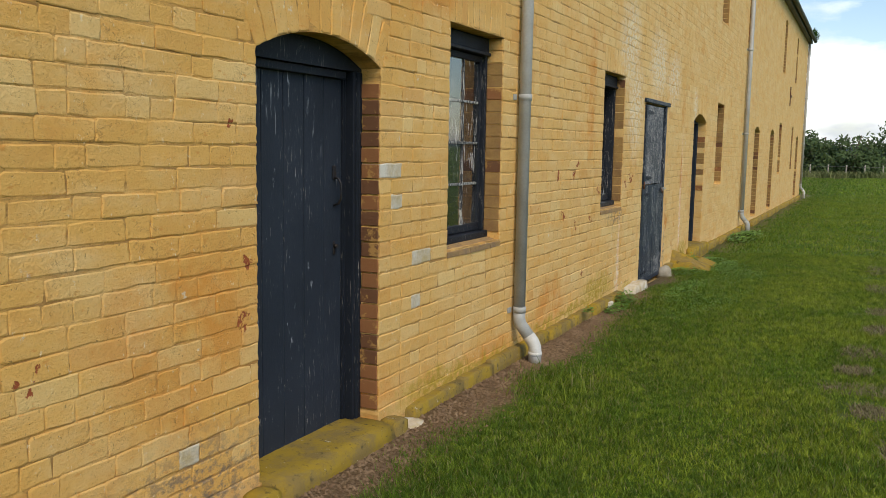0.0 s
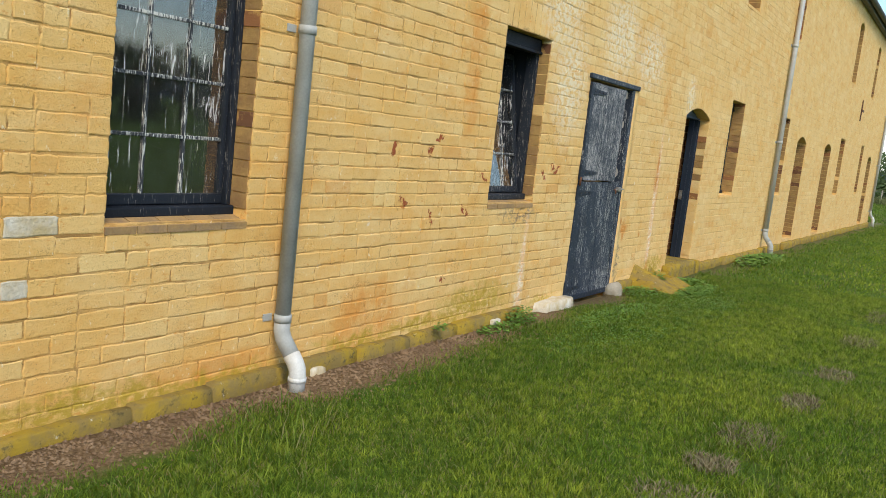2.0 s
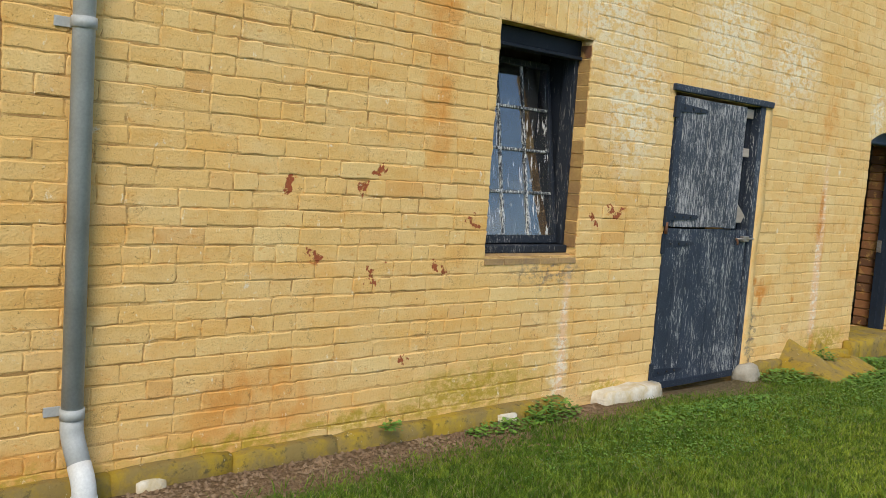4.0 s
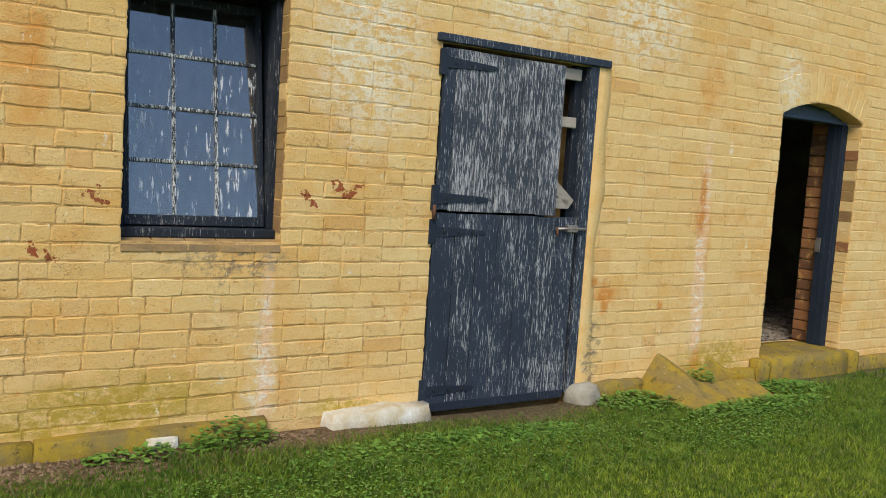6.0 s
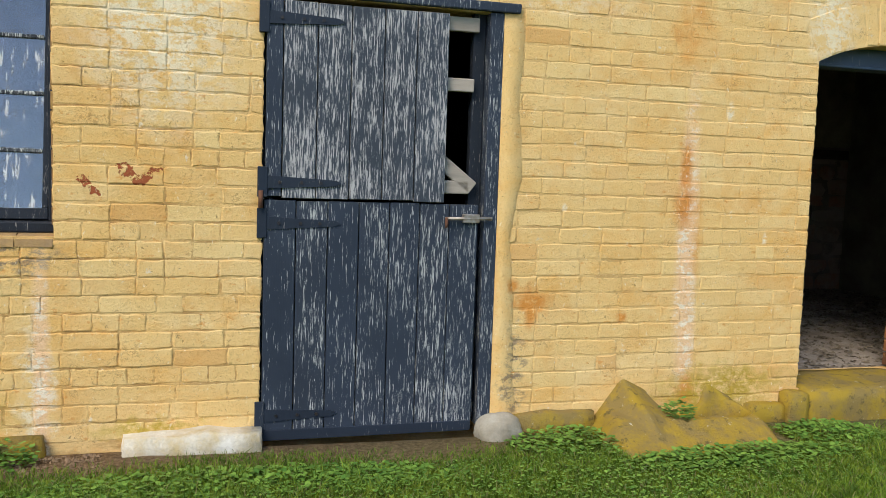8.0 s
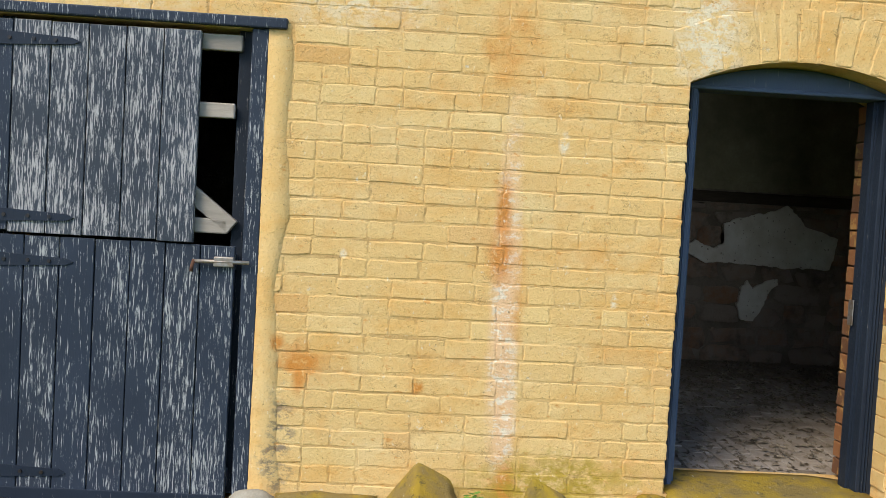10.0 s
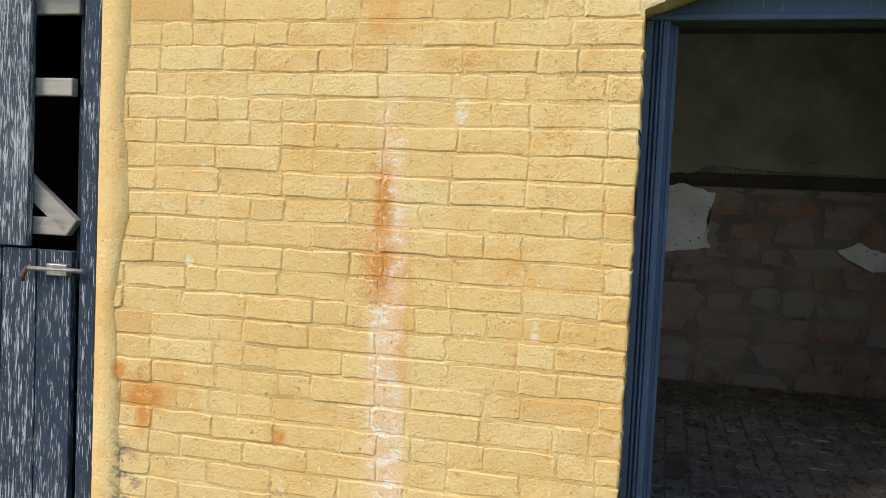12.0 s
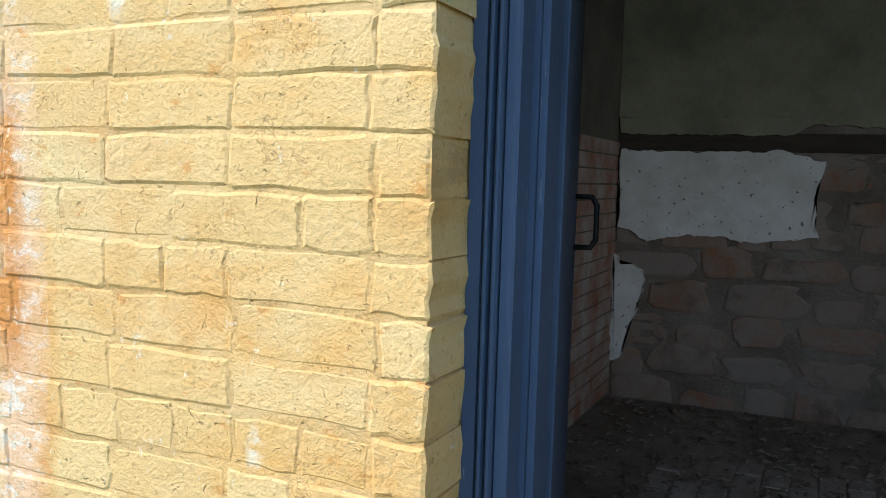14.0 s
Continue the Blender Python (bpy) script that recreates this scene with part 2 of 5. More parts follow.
def timber_paint(name, flaky, board=(0.017, 0.023, 0.034), bare=(0.40, 0.37, 0.33), lim=0.60):
    m = Mat(name, 0.6, 0.0, 0.13)
    grain, big, fine = m.noise(210.0, 7, 0.7, (1, 1, 0.075)), m.noise(2.6, 4), m.noise(260.0, 3, 0.6, (1, 1, 0.12))
    wide = m.noise(75.0, 6, 0.7, (1, 1, 0.09))
    col = m.mix(m.ramp(big, 0.3, 0.7), board, tuple(x * 1.45 for x in board))
    rnd = m.node("ShaderNodeObjectInfo").outputs["Random"]
    col = m.mix(m.ramp(rnd, 0.0, 1.0, 0.0, 0.18), col, (0.05, 0.056, 0.066))
    patchy = m.math("ADD", m.math("MULTIPLY", m.math("SUBTRACT", big, 0.5), 0.30), m.math("MULTIPLY", m.math("SUBTRACT", wide, 0.5), 0.55))
    patchy = m.math("ADD", patchy, m.math("MULTIPLY", m.math("SUBTRACT", rnd, 0.5), 0.05))
    k = m.math("ADD", grain, patchy)
    k = m.ramp(k, lim, lim + 0.045, 0.0, flaky)
    col = m.mix(k, col, bare)
    if name == "slate_painted_boards":
        drip = m.ramp(m.noise(30.0, 6, 0.7, (1, 1, 0.10)), 0.60, 0.66, 0.0, 0.8)
        drip = m.math("MULTIPLY", drip, m.blob(3.42, 1.62, 0.42, 0.42, m.pos))
        mark = m.math("MULTIPLY", m.ramp(m.noise(17.0, 5, 0.65, (1, 1, 0.22)), 0.66, 0.69, 0.0, 0.6), m.blob(3.4, 0.9, 0.6, 1.3, m.pos))
        col = m.mix(m.math("MAXIMUM", drip, mark), col, (0.55, 0.57, 0.60))
    m.bump(m.math("ADD", m.math("MULTIPLY", grain, 0.7), m.math("MULTIPLY", fine, 0.5)), 0.45, 0.004)
    return m.done(col, m.ramp(k, 0.0, 1.0, 0.5, 0.9))


SLATE = timber_paint("slate_painted_boards", 0.6, lim=0.66)
SLATE_WORN = timber_paint("worn_slate_boards", 0.85, (0.027, 0.035, 0.050), (0.48, 0.48, 0.45), lim=0.575)
SLATE_GREY = timber_paint("weathered_bare_boards", 0.9, (0.042, 0.050, 0.062), (0.46, 0.44, 0.42), lim=0.51)
FRAME_BLUE = timber_paint("blue_black_frame_paint", 0.5, (0.066, 0.088, 0.132), lim=0.69)
FRAME_DARK = timber_paint("dark_window_paint", 0.6, (0.011, 0.014, 0.020), lim=0.63)
SASH = timber_paint("flaking_sash_paint", 0.9, (0.03, 0.034, 0.04), (0.62, 0.62, 0.58), lim=0.50)
GREYWOOD = simple("bare_grey_timber", (0.42, 0.36, 0.29), (0.30, 0.26, 0.21), 8, 0.85, 0.4, 60, (1, 0.15, 1))
IRON = simple("dark_iron", (0.03, 0.033, 0.04), (0.06, 0.045, 0.035), 20, 0.5, 0.3, 150, metal=0.6)
RUST = simple("rusty_iron", (0.20, 0.085, 0.04), (0.09, 0.05, 0.035), 22, 0.8, 0.4, 150, metal=0.3)
STEEL = simple("worn_steel", (0.45, 0.42, 0.38), (0.30, 0.22, 0.15), 30, 0.45, 0.2, 160, metal=0.7)
ZINC = simple("weathered_grey_pipe", (0.47, 0.48, 0.46), (0.38, 0.38, 0.35), 5, 0.5, 0.12, 90)
PVC = simple("white_plastic", (0.72, 0.72, 0.69), (0.62, 0.62, 0.58), 9, 0.4, 0.08, 90)
LICHEN = Mat("lichened_stone", 0.93, 0.0, 0.2)
_n1, _n2, _n3 = LICHEN.noise(5.5, 6, 0.7), LICHEN.noise(19, 7, 0.75), LICHEN.noise(80, 4, 0.7)
_c = LICHEN.mix(LICHEN.ramp(_n1, 0.42, 0.58), (0.37, 0.25, 0.03), (0.26, 0.185, 0.06))
_c = LICHEN.mix(LICHEN.ramp(_n2, 0.56, 0.64, 0, 0.8), _c, (0.10, 0.08, 0.035))
_c = LICHEN.mix(LICHEN.ramp(LICHEN.noise(15, 7, 0.75, (1, 1.7, 1)), 0.64, 0.67, 0, 0.8), _c, (0.62, 0.57, 0.45))
LICHEN.bump(LICHEN.math("ADD", _n2, LICHEN.math("MULTIPLY", _n3, 0.4)), 0.8, 0.02)
LICHEN = LICHEN.done(_c)
WHITESTONE = simple("whitewashed_stone", (0.74, 0.70, 0.60), (0.52, 0.40, 0.20), 7, 0.9, 0.6, 60, dist=0.012)
CEMENT = simple("grey_cement", (0.40, 0.36, 0.28), (0.27, 0.23, 0.16), 8, 0.9, 0.5, 90, dist=0.008)
SILL = simple("worn_brown_sill", (0.44, 0.27, 0.10), (0.27, 0.18, 0.10), 9, 0.9, 0.5, 70, dist=0.008)
REDBRICK = Mat("bare_brown_brick", 0.88)
_n, _r = REDBRICK.noise(60, 5, 0.7), REDBRICK.node("ShaderNodeNewGeometry").outputs["Random Per Island"]
_c = REDBRICK.mix(_r, (0.17, 0.055, 0.022), (0.34, 0.15, 0.05))
_c = REDBRICK.mix(REDBRICK.ramp(REDBRICK.math("FRACT", REDBRICK.math("MULTIPLY", _r, 9.7)), 0.75, 0.8, 0, 0.8), _c, (0.09, 0.05, 0.035))
_c = REDBRICK.mix(REDBRICK.ramp(REDBRICK.math("FRACT", REDBRICK.math("MULTIPLY", REDBRICK.node("ShaderNodeObjectInfo").outputs["Random"], 3.7)), 0.5, 0.55, 0, 0.7), _c, (0.10, 0.045, 0.022))
_c = REDBRICK.mix(REDBRICK.ramp(REDBRICK.noise(13, 5, 0.7), 0.55, 0.62, 0, 0.75), _c, (0.52, 0.29, 0.08))
REDBRICK.bump(_n, 0.6, 0.008)
REDBRICK = REDBRICK.done(_c)
ROOFTIN = simple("grey_roof_iron", (0.22, 0.21, 0.20), (0.16, 0.13, 0.11), 3, 0.6, 0.1, 60, metal=0.4)
GUTTER = simple("dark_gutter", (0.10, 0.10, 0.095), (0.07, 0.065, 0.06), 4, 0.6, 0.1, 60)
SOIL = simple("bare_soil", (0.20, 0.12, 0.065), (0.36, 0.245, 0.14), 6, 0.95, 0.9, 70, dist=0.02)
# dimness of the closed rooms is put into this plaster's colour
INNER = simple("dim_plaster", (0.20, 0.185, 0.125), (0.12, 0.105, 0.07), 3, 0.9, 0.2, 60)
CHASE_DARK = simple("dark_chase_strip", (0.045, 0.035, 0.025), (0.09, 0.07, 0.045), 7, 0.9, 0.4, 60, (1, 0.15, 1))
# limewash toned down: the room's dimness is put into its colour
LIMEWASH = simple("dim_stained_limewash", (0.36, 0.34, 0.22), (0.20, 0.19, 0.115), 2.2, 0.9, 0.25, 40)
PLASTER = Mat("spotted_white_plaster", 0.9)
_c = PLASTER.mix(PLASTER.ramp(PLASTER.noise(6, 5, 0.6), 0.35, 0.65), (0.80, 0.78, 0.72), (0.64, 0.61, 0.53))
_c = PLASTER.mix(PLASTER.ramp(PLASTER.noise(34, 3, 0.5), 0.66, 0.69, 0, 0.85), _c, (0.12, 0.09, 0.065))
_c = PLASTER.mix(PLASTER.ramp(PLASTER.noise(11, 5, 0.7), 0.68, 0.70, 0, 0.9), _c, (0.22, 0.17, 0.12))
PLASTER.bump(PLASTER.noise(26, 5, 0.6), 0.2, 0.004)
PLASTER = PLASTER.done(_c)
RUBBLE = Mat("brown_rubble_stone", 0.92)
_r = RUBBLE.node("ShaderNodeNewGeometry").outputs["Random Per Island"]
_o = RUBBLE.node("ShaderNodeObjectInfo").outputs["Random"]
_r = RUBBLE.math("FRACT", RUBBLE.math("MULTIPLY", RUBBLE.math("ADD", _r, _o), 5.3))
_c = RUBBLE.mix(_r, (0.30, 0.15, 0.075), (0.30, 0.25, 0.20))
_c = RUBBLE.mix(RUBBLE.ramp(RUBBLE.noise(5, 7, 0.75), 0.40, 0.60, 0, 0.9), _c, (0.30, 0.255, 0.205))
_c = RUBBLE.mix(RUBBLE.ramp(RUBBLE.noise(3.1, 5, 0.7), 0.52, 0.68, 0, 0.8), _c, (0.10, 0.075, 0.055))
RUBBLE.bump(RUBBLE.noise(30, 6, 0.7), 0.6, 0.02)
RUBBLE = RUBBLE.done(_c)
EARTHMORTAR = simple("crumbling_mortar", (0.31, 0.265, 0.21), (0.17, 0.135, 0.10), 3, 0.95, 0.8, 50, dist=0.02)

GLASS = Mat("streaked_window_glass", 0.03, 0.0, 0.5)
GLASS.b.inputs["Transmission Weight"].default_value = 1.0
GLASS.b.inputs["IOR"].default_value = 2.0
_s = GLASS.noise(55.0, 5, 0.7, (1, 1, 0.10))
_k = GLASS.ramp(GLASS.math("ADD", _s, GLASS.math("MULTIPLY", GLASS.math("SUBTRACT", GLASS.noise(3.0, 3), 0.5), 0.35)), 0.615, 0.66)
_dirt = GLASS.node("ShaderNodeBsdfDiffuse", Color=(0.62, 0.63, 0.62, 1)).outputs[0]
_mx = GLASS.node("ShaderNodeMixShader", Fac=GLASS.math("ADD", GLASS.math("MULTIPLY", _k, 0.7), 0.008), i1=GLASS.b.outputs[0], i2=_dirt)
GLASS.nt.links.new(_mx.outputs[0], GLASS.nt.nodes["Material Output"].inputs["Surface"])
GLASS = GLASS.m

LAWN = Mat("mown_lawn", 0.95, 0.0, 0.2)
_a, _b, _c3 = LAWN.noise(0.5, 4), LAWN.noise(4.0, 5, 0.65), LAWN.noise(60.0, 5, 0.7)
_c = LAWN.mix(LAWN.ramp(_a, 0.35, 0.65), (0.085, 0.165, 0.013), (0.14, 0.215, 0.02))
_c = LAWN.mix(LAWN.ramp(_b, 0.35, 0.7, 0, 0.6), _c, (0.075, 0.15, 0.012))
# dark flecks: the shade between blades, put into the ground colour
_c = LAWN.mix(LAWN.ramp(_c3, 0.42, 0.7, 0, 0.85), _c, (0.03, 0.052, 0.008))
_sx = LAWN.node("ShaderNodeSeparateXYZ", Vector=LAWN.pos).outputs["X"]
_sy = LAWN.node("ShaderNodeSeparateXYZ", Vector=LAWN.pos).outputs["Y"]
_edge = LAWN.math("ADD", _sx, LAWN.math("MULTIPLY", LAWN.math("SUBTRACT", LAWN.noise(2.2, 5, 0.6), 0.5), 0.55))
_soil = LAWN.math("MULTIPLY", LAWN.ramp(_edge, -1.78, -1.92), LAWN.ramp(_sy, 13.5, 9.0, 0.5, 1.0))
_c = LAWN.mix(_soil, _c, LAWN.mix(LAWN.ramp(LAWN.noise(45, 5, 0.7), 0.4, 0.65), (0.15, 0.095, 0.05), (0.33, 0.23, 0.13)))
# worn, dry scrape marks along the mown track
_wear = LAWN.math("MULTIPLY", LAWN.ramp(LAWN.math("ABSOLUTE", LAWN.math("SUBTRACT", _sx, 0.12)), 0.30, 0.08), LAWN.ramp(LAWN.noise(2.6, 5, 0.7), 0.52, 0.62, 0, 0.7))
_c = LAWN.mix(_wear, _c, (0.20, 0.17, 0.095))
LAWN.bump(_c3, 0.9, 0.03)
LAWN = LAWN.done(_c)

BLADE = Mat("grass_blades", 0.6, 0.0, 0.25)
_r = BLADE.node("ShaderNodeNewGeometry").outputs["Random Per Island"]
_c = BLADE.mix(_r, (0.15, 0.24, 0.018), (0.47, 0.54, 0.06))
_c = BLADE.mix(BLADE.ramp(BLADE.noise(1.1, 4), 0.4, 0.65), _c, BLADE.mix(_r, (0.10, 0.20, 0.016), (0.30, 0.42, 0.04)))
_c = BLADE.mix(BLADE.ramp(BLADE.noise(3.2, 5, 0.65), 0.48, 0.66, 0, 0.45), _c, (0.07, 0.16, 0.016))
# blades mix to a darker green towards the wall
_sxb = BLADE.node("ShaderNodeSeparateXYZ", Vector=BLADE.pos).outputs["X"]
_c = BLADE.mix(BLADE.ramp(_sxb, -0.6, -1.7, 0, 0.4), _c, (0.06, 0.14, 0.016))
# mottling puts the dark gaps between clumps into the blade colour
_c = BLADE.mix(BLADE.ramp(BLADE.noise(17.0, 3, 0.6), 0.44, 0.60, 0, 0.7), _c, (0.045, 0.10, 0.012))
_c = BLADE.mix(BLADE.ramp(BLADE.noise(9.0, 3, 0.6, None), 0.56, 0.66, 0, 0.35), _c, (0.46, 0.54, 0.07))
_c = BLADE.mix(BLADE.ramp(BLADE.math("FRACT", BLADE.math("MULTIPLY", _r, 17.0)), 0.90, 0.92, 0, 0.8), _c, (0.30, 0.27, 0.12))
BLADE.done(_c)
_tr = BLADE.node("ShaderNodeBsdfTranslucent", Color=_c).outputs[0]
_mx = BLADE.node("ShaderNodeMixShader", Fac=0.4, i1=BLADE.b.outputs[0], i2=_tr)
BLADE.nt.links.new(_mx.outputs[0], BLADE.nt.nodes["Material Output"].inputs["Surface"])
BLADE = BLADE.m
WEED = Mat("weed_leaves", 0.55, 0.0, 0.3)
_r = WEED.node("ShaderNodeNewGeometry").outputs["Random Per Island"]
WEED = WEED.done(WEED.mix(_r, (0.06, 0.15, 0.02), (0.19, 0.33, 0.05)))
LEAF = Mat("tree_leaves", 0.6, 0.0, 0.3)
_r = LEAF.node("ShaderNodeNewGeometry").outputs["Random Per Island"]
LEAF = LEAF.done(LEAF.mix(_r, (0.035, 0.065, 0.018), (0.085, 0.125, 0.035)))
BARK = simple("grey_bark", (0.16, 0.12, 0.085), (0.10, 0.08, 0.06), 6, 0.95, 0.6, 40, (1, 1, 0.25))

# ---- mesh helpers ----


def link(name, bm, mat, parent=None):
    me = bpy.data.meshes.new(name)
    bmesh.ops.recalc_face_normals(bm, faces=bm.faces)
    bm.to_mesh(me)
    bm.free()
    me.materials.append(mat)
    ob = new(name, me)
    if parent:
        ob.parent = parent
    return ob


def part(name, bm, mat, parent, label=""):
    ob = link(name, bm, mat, parent)
    if label:
        ob["label"] = label
    return ob


def from_arrays(name, verts, faces, mat, parent=None, smooth=False):
    me = bpy.data.meshes.new(name)
    me.from_pydata(verts, [], faces)
    me.materials.append(mat)
    if smooth:
        me.polygons.foreach_set("use_smooth", [True] * len(me.polygons))
    ob = new(name, me)
    if parent:
        ob.parent = parent
    return ob


def box(x0, x1, y0, y1, z0, z1, bevel=0.0, bm=None, m=None, jitter=0.0):
    bm = bm or bmesh.new()
    vs = bmesh.ops.create_cube(bm, size=1.0)["verts"]
    for v in vs:
        v.co = Vector(((x0 + x1) / 2 + v.co.x * (x1 - x0), (y0 + y1) / 2 + v.co.y * (y1 - y0), (z0 + z1) / 2 + v.co.z * (z1 - z0)))
        if jitter:
            v.co += Vector([random.uniform(-jitter, jitter) for _ in range(3)])
    if bevel:
        es = list({e for v in vs for e in v.link_edges})
        r = bmesh.ops.bevel(bm, geom=es, offset=bevel, segments=2, affect="EDGES", profile=0.5)
        vs = list({v for f in r["faces"] for v in f.verts} | {v for v in vs if v.is_valid})
    if m is not None:
        bmesh.ops.transform(bm, matrix=m, verts=vs)
    return bm


def rough_block(x0, x1, y0, y1, z0, z1, amp=0.015, cuts=3, seed=0):
    """A hewn stone: a bevelled block with uneven faces."""
    bm = box(x0, x1, y0, y1, z0, z1)
    bmesh.ops.subdivide_edges(bm, edges=bm.edges[:], cuts=cuts, use_grid_fill=True)
    c = Vector(((x0 + x1) / 2, (y0 + y1) / 2, (z0 + z1) / 2))
    h = Vector(((x1 - x0) / 2, (y1 - y0) / 2, (z1 - z0) / 2))
    for v in bm.verts:
        d = v.co - c
        corner = sum(abs(d[i]) / h[i] > 0.98 for i in range(3))
        if corner >= 2:
            d *= 0.97 if corner == 2 else 0.93
        v.co = c + d + noise.noise_vector(v.co * 7 + Vector((seed, 0, 0))) * amp
    for f in bm.faces:
        f.smooth = True
    return bm


def tube(points, radius, segs=12):
    """A round pipe along points, with closed ends."""
    bm = bmesh.new()
    pts = [Vector(p) for p in points]
    rings, side = [], None
    for i, p in enumerate(pts):
        t = ((pts[min(i + 1, len(pts) - 1)] - p).normalized() + (p - pts[max(i - 1, 0)]).normalized()).normalized()
        side = (side - t * side.dot(t)).normalized() if side is not None else t.orthogonal().normalized()
        up = t.cross(side)
        r = radius[i] if isinstance(radius, (list, tuple)) else radius
        rings.append([bm.verts.new(p + (side * math.cos(a) + up * math.sin(a)) * r) for a in (2 * math.pi * k / segs for k in range(segs))])
    for a, b in zip(rings, rings[1:]):
        for k in range(segs):
            bm.faces.new((a[k], a[(k + 1) % segs], b[(k + 1) % segs], b[k])).smooth = True
    bm.faces.new(rings[0][::-1])
    bm.faces.new(rings[-1])
    return bm


def empty(name, at, label, category, group=""):
    ob = new(name)
    ob.location = at
    tagged(ob, label, category, group)
    return ob


def adopt(parent):
    """Keep the world place of parts built in world coordinates under a thing that is not at the origin."""
    for o in parent.children:
        o.matrix_parent_inverse = Matrix.Translation(parent.location).inverted()


# ---- plan ----
W = -2.29                   # the facade's face
THICK = 0.42
Y_A, Y_B = -4.0, 34.6       # ends of the facade
EAVE = 5.42
BACK = -6.30                # inner face of the rear wall
COURSE, PHASE = 0.0868, 0.012
ARCH_RING = 0.235
# name, y0, y1, z0, z1 (springing for arches), rise
OPENINGS = [
    ("door", 2.86, 3.875, -0.17, 1.70, 0.115),
    ("window", 4.68, 5.52, 0.67, 2.05, 0.0),
    ("window", 8.02, 8.795, 0.725, 2.05, 0.0),
    ("stable", 9.68, 10.83, -0.30, 1.84, 0.0),
    ("door", 12.675, 13.695, -0.10, 1.735, 0.115),
    ("window", 14.72, 15.46, 0.75, 2.10, 0.0),
    ("window", 18.12, 18.90, 0.74, 2.12, 0.0),
    ("door", 19.88, 20.85, -0.15, 1.76, 0.115),
    ("door", 23.20, 24.15, -0.17, 1.78, 0.115),
    ("window", 25.43, 26.20, 0.71, 2.12, 0.0),
    ("window", 29.55, 30.20, 0.73, 2.13, 0.0),
    ("door", 31.55, 32.55, -0.22, 1.76, 0.115),
    ("upper", 14.70, 15.42, 3.42, 4.75, 0.0),
    ("upper", 18.00, 18.70, 3.46, 4.80, 0.0),
    ("upper", 25.48, 26.20, 3.50, 4.86, 0.08),
    ("upper", 29.65, 30.25, 3.50, 4.86, 0.08),
]


def arc(o):
    """Centre height and radius of an opening's arch."""
    a, r = (o[2] - o[1]) / 2, o[5]
    rad = (a * a + r * r) / (2 * r)
    return o[4] + r - rad, rad


def ground_z(x, y):
    z = -0.15 - 0.10 * min(1.0, max(0.0, (0.3 - x) / 2.3)) - 0.0055 * max(0.0, y - 10)
    return z + 0.02 * noise.noise(Vector((x * 0.7, y * 0.7, 0))) if abs(y) < 60 else z


# ---- the facade ----
bm = bmesh.new()
edges = []


def loop(pts):
    vs = [bm.verts.new((W, y, z)) for y, z in pts]
    for i, v in enumerate(vs):
        edges.append(bm.edges.new((v, vs[(i + 1) % len(vs)])))


loop([(Y_A, -1.0), (Y_B, -1.0), (Y_B, EAVE), (Y_A, EAVE)])
for o in OPENINGS:
    _, y0, y1, z0, z1, rise = o
    pts = [(y0, z0), (y1, z0), (y1, z1)]
    if rise:
        zc, rad = arc(o)
        half = math.asin((y1 - y0) / 2 / rad)
        pts += [((y0 + y1) / 2 + rad * math.sin(a), zc + rad * math.cos(a)) for a in np.linspace(half, -half, 13)[1:-1]]
    pts += [(y0, z1)]
    loop(pts)
bmesh.ops.triangle_fill(bm, edges=edges, use_beauty=True)
r = bmesh.ops.extrude_face_region(bm, geom=bm.faces[:])
bmesh.ops.translate(bm, vec=(-THICK, 0, 0), verts=[v for v in r["geom"] if isinstance(v, bmesh.types.BMVert)])
facade = tagged(link("wall_east", bm, MORTAR), "old brick facade under flaking ochre-yellow paint", "wall", kind="structure")

# ---- ground ----
xs = [-400, -150, -60, -25, -12, -8] + list(np.arange(-6, 8.01, 0.25)) + [10, 14, 20, 30, 60, 150, 400]
ys = [-400, -150, -60, -25, -12, -6] + list(np.arange(-4, 24.01, 0.25)) + list(np.arange(25, 48, 1.5)) + [52, 60, 70, 90, 150, 300, 700]
verts = [(x, y, ground_z(x, min(y, 75)) if x > W - 0.2 or not -4.2 < y < 34.8 else -0.6) for y in ys for x in xs]
n = len(xs)
faces = [(j * n + i, j * n + i + 1, (j + 1) * n + i + 1, (j + 1) * n + i) for j in range(len(ys) - 1) for i in range(n - 1)]
tagged(from_arrays("ground", verts, faces, LAWN, smooth=True), "mown green lawn with a bare soil edge along the wall", "lawn", kind="structure")

# ---- building shell ----


def slab(name, x0, x1, y0, y1, z0, z1, mat, label, category="wall"):
    return tagged(link(name, box(x0, x1, y0, y1, z0, z1), mat), label, category, kind="structure")


IN = W - 0.005 - THICK
slab("wall_west", BACK - 0.4, BACK, Y_A, Y_B, -1.0, EAVE, EARTHMORTAR, "rubble stone rear wall with patches of old plaster")
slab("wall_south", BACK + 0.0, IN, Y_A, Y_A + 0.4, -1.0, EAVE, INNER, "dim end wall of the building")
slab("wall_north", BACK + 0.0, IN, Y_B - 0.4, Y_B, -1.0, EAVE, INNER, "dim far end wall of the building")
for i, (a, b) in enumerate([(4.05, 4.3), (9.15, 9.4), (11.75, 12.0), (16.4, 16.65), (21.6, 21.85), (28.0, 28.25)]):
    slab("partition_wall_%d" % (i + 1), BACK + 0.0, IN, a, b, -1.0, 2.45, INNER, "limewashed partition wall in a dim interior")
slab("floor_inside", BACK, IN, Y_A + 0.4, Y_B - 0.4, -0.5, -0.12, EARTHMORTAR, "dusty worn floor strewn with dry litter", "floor")
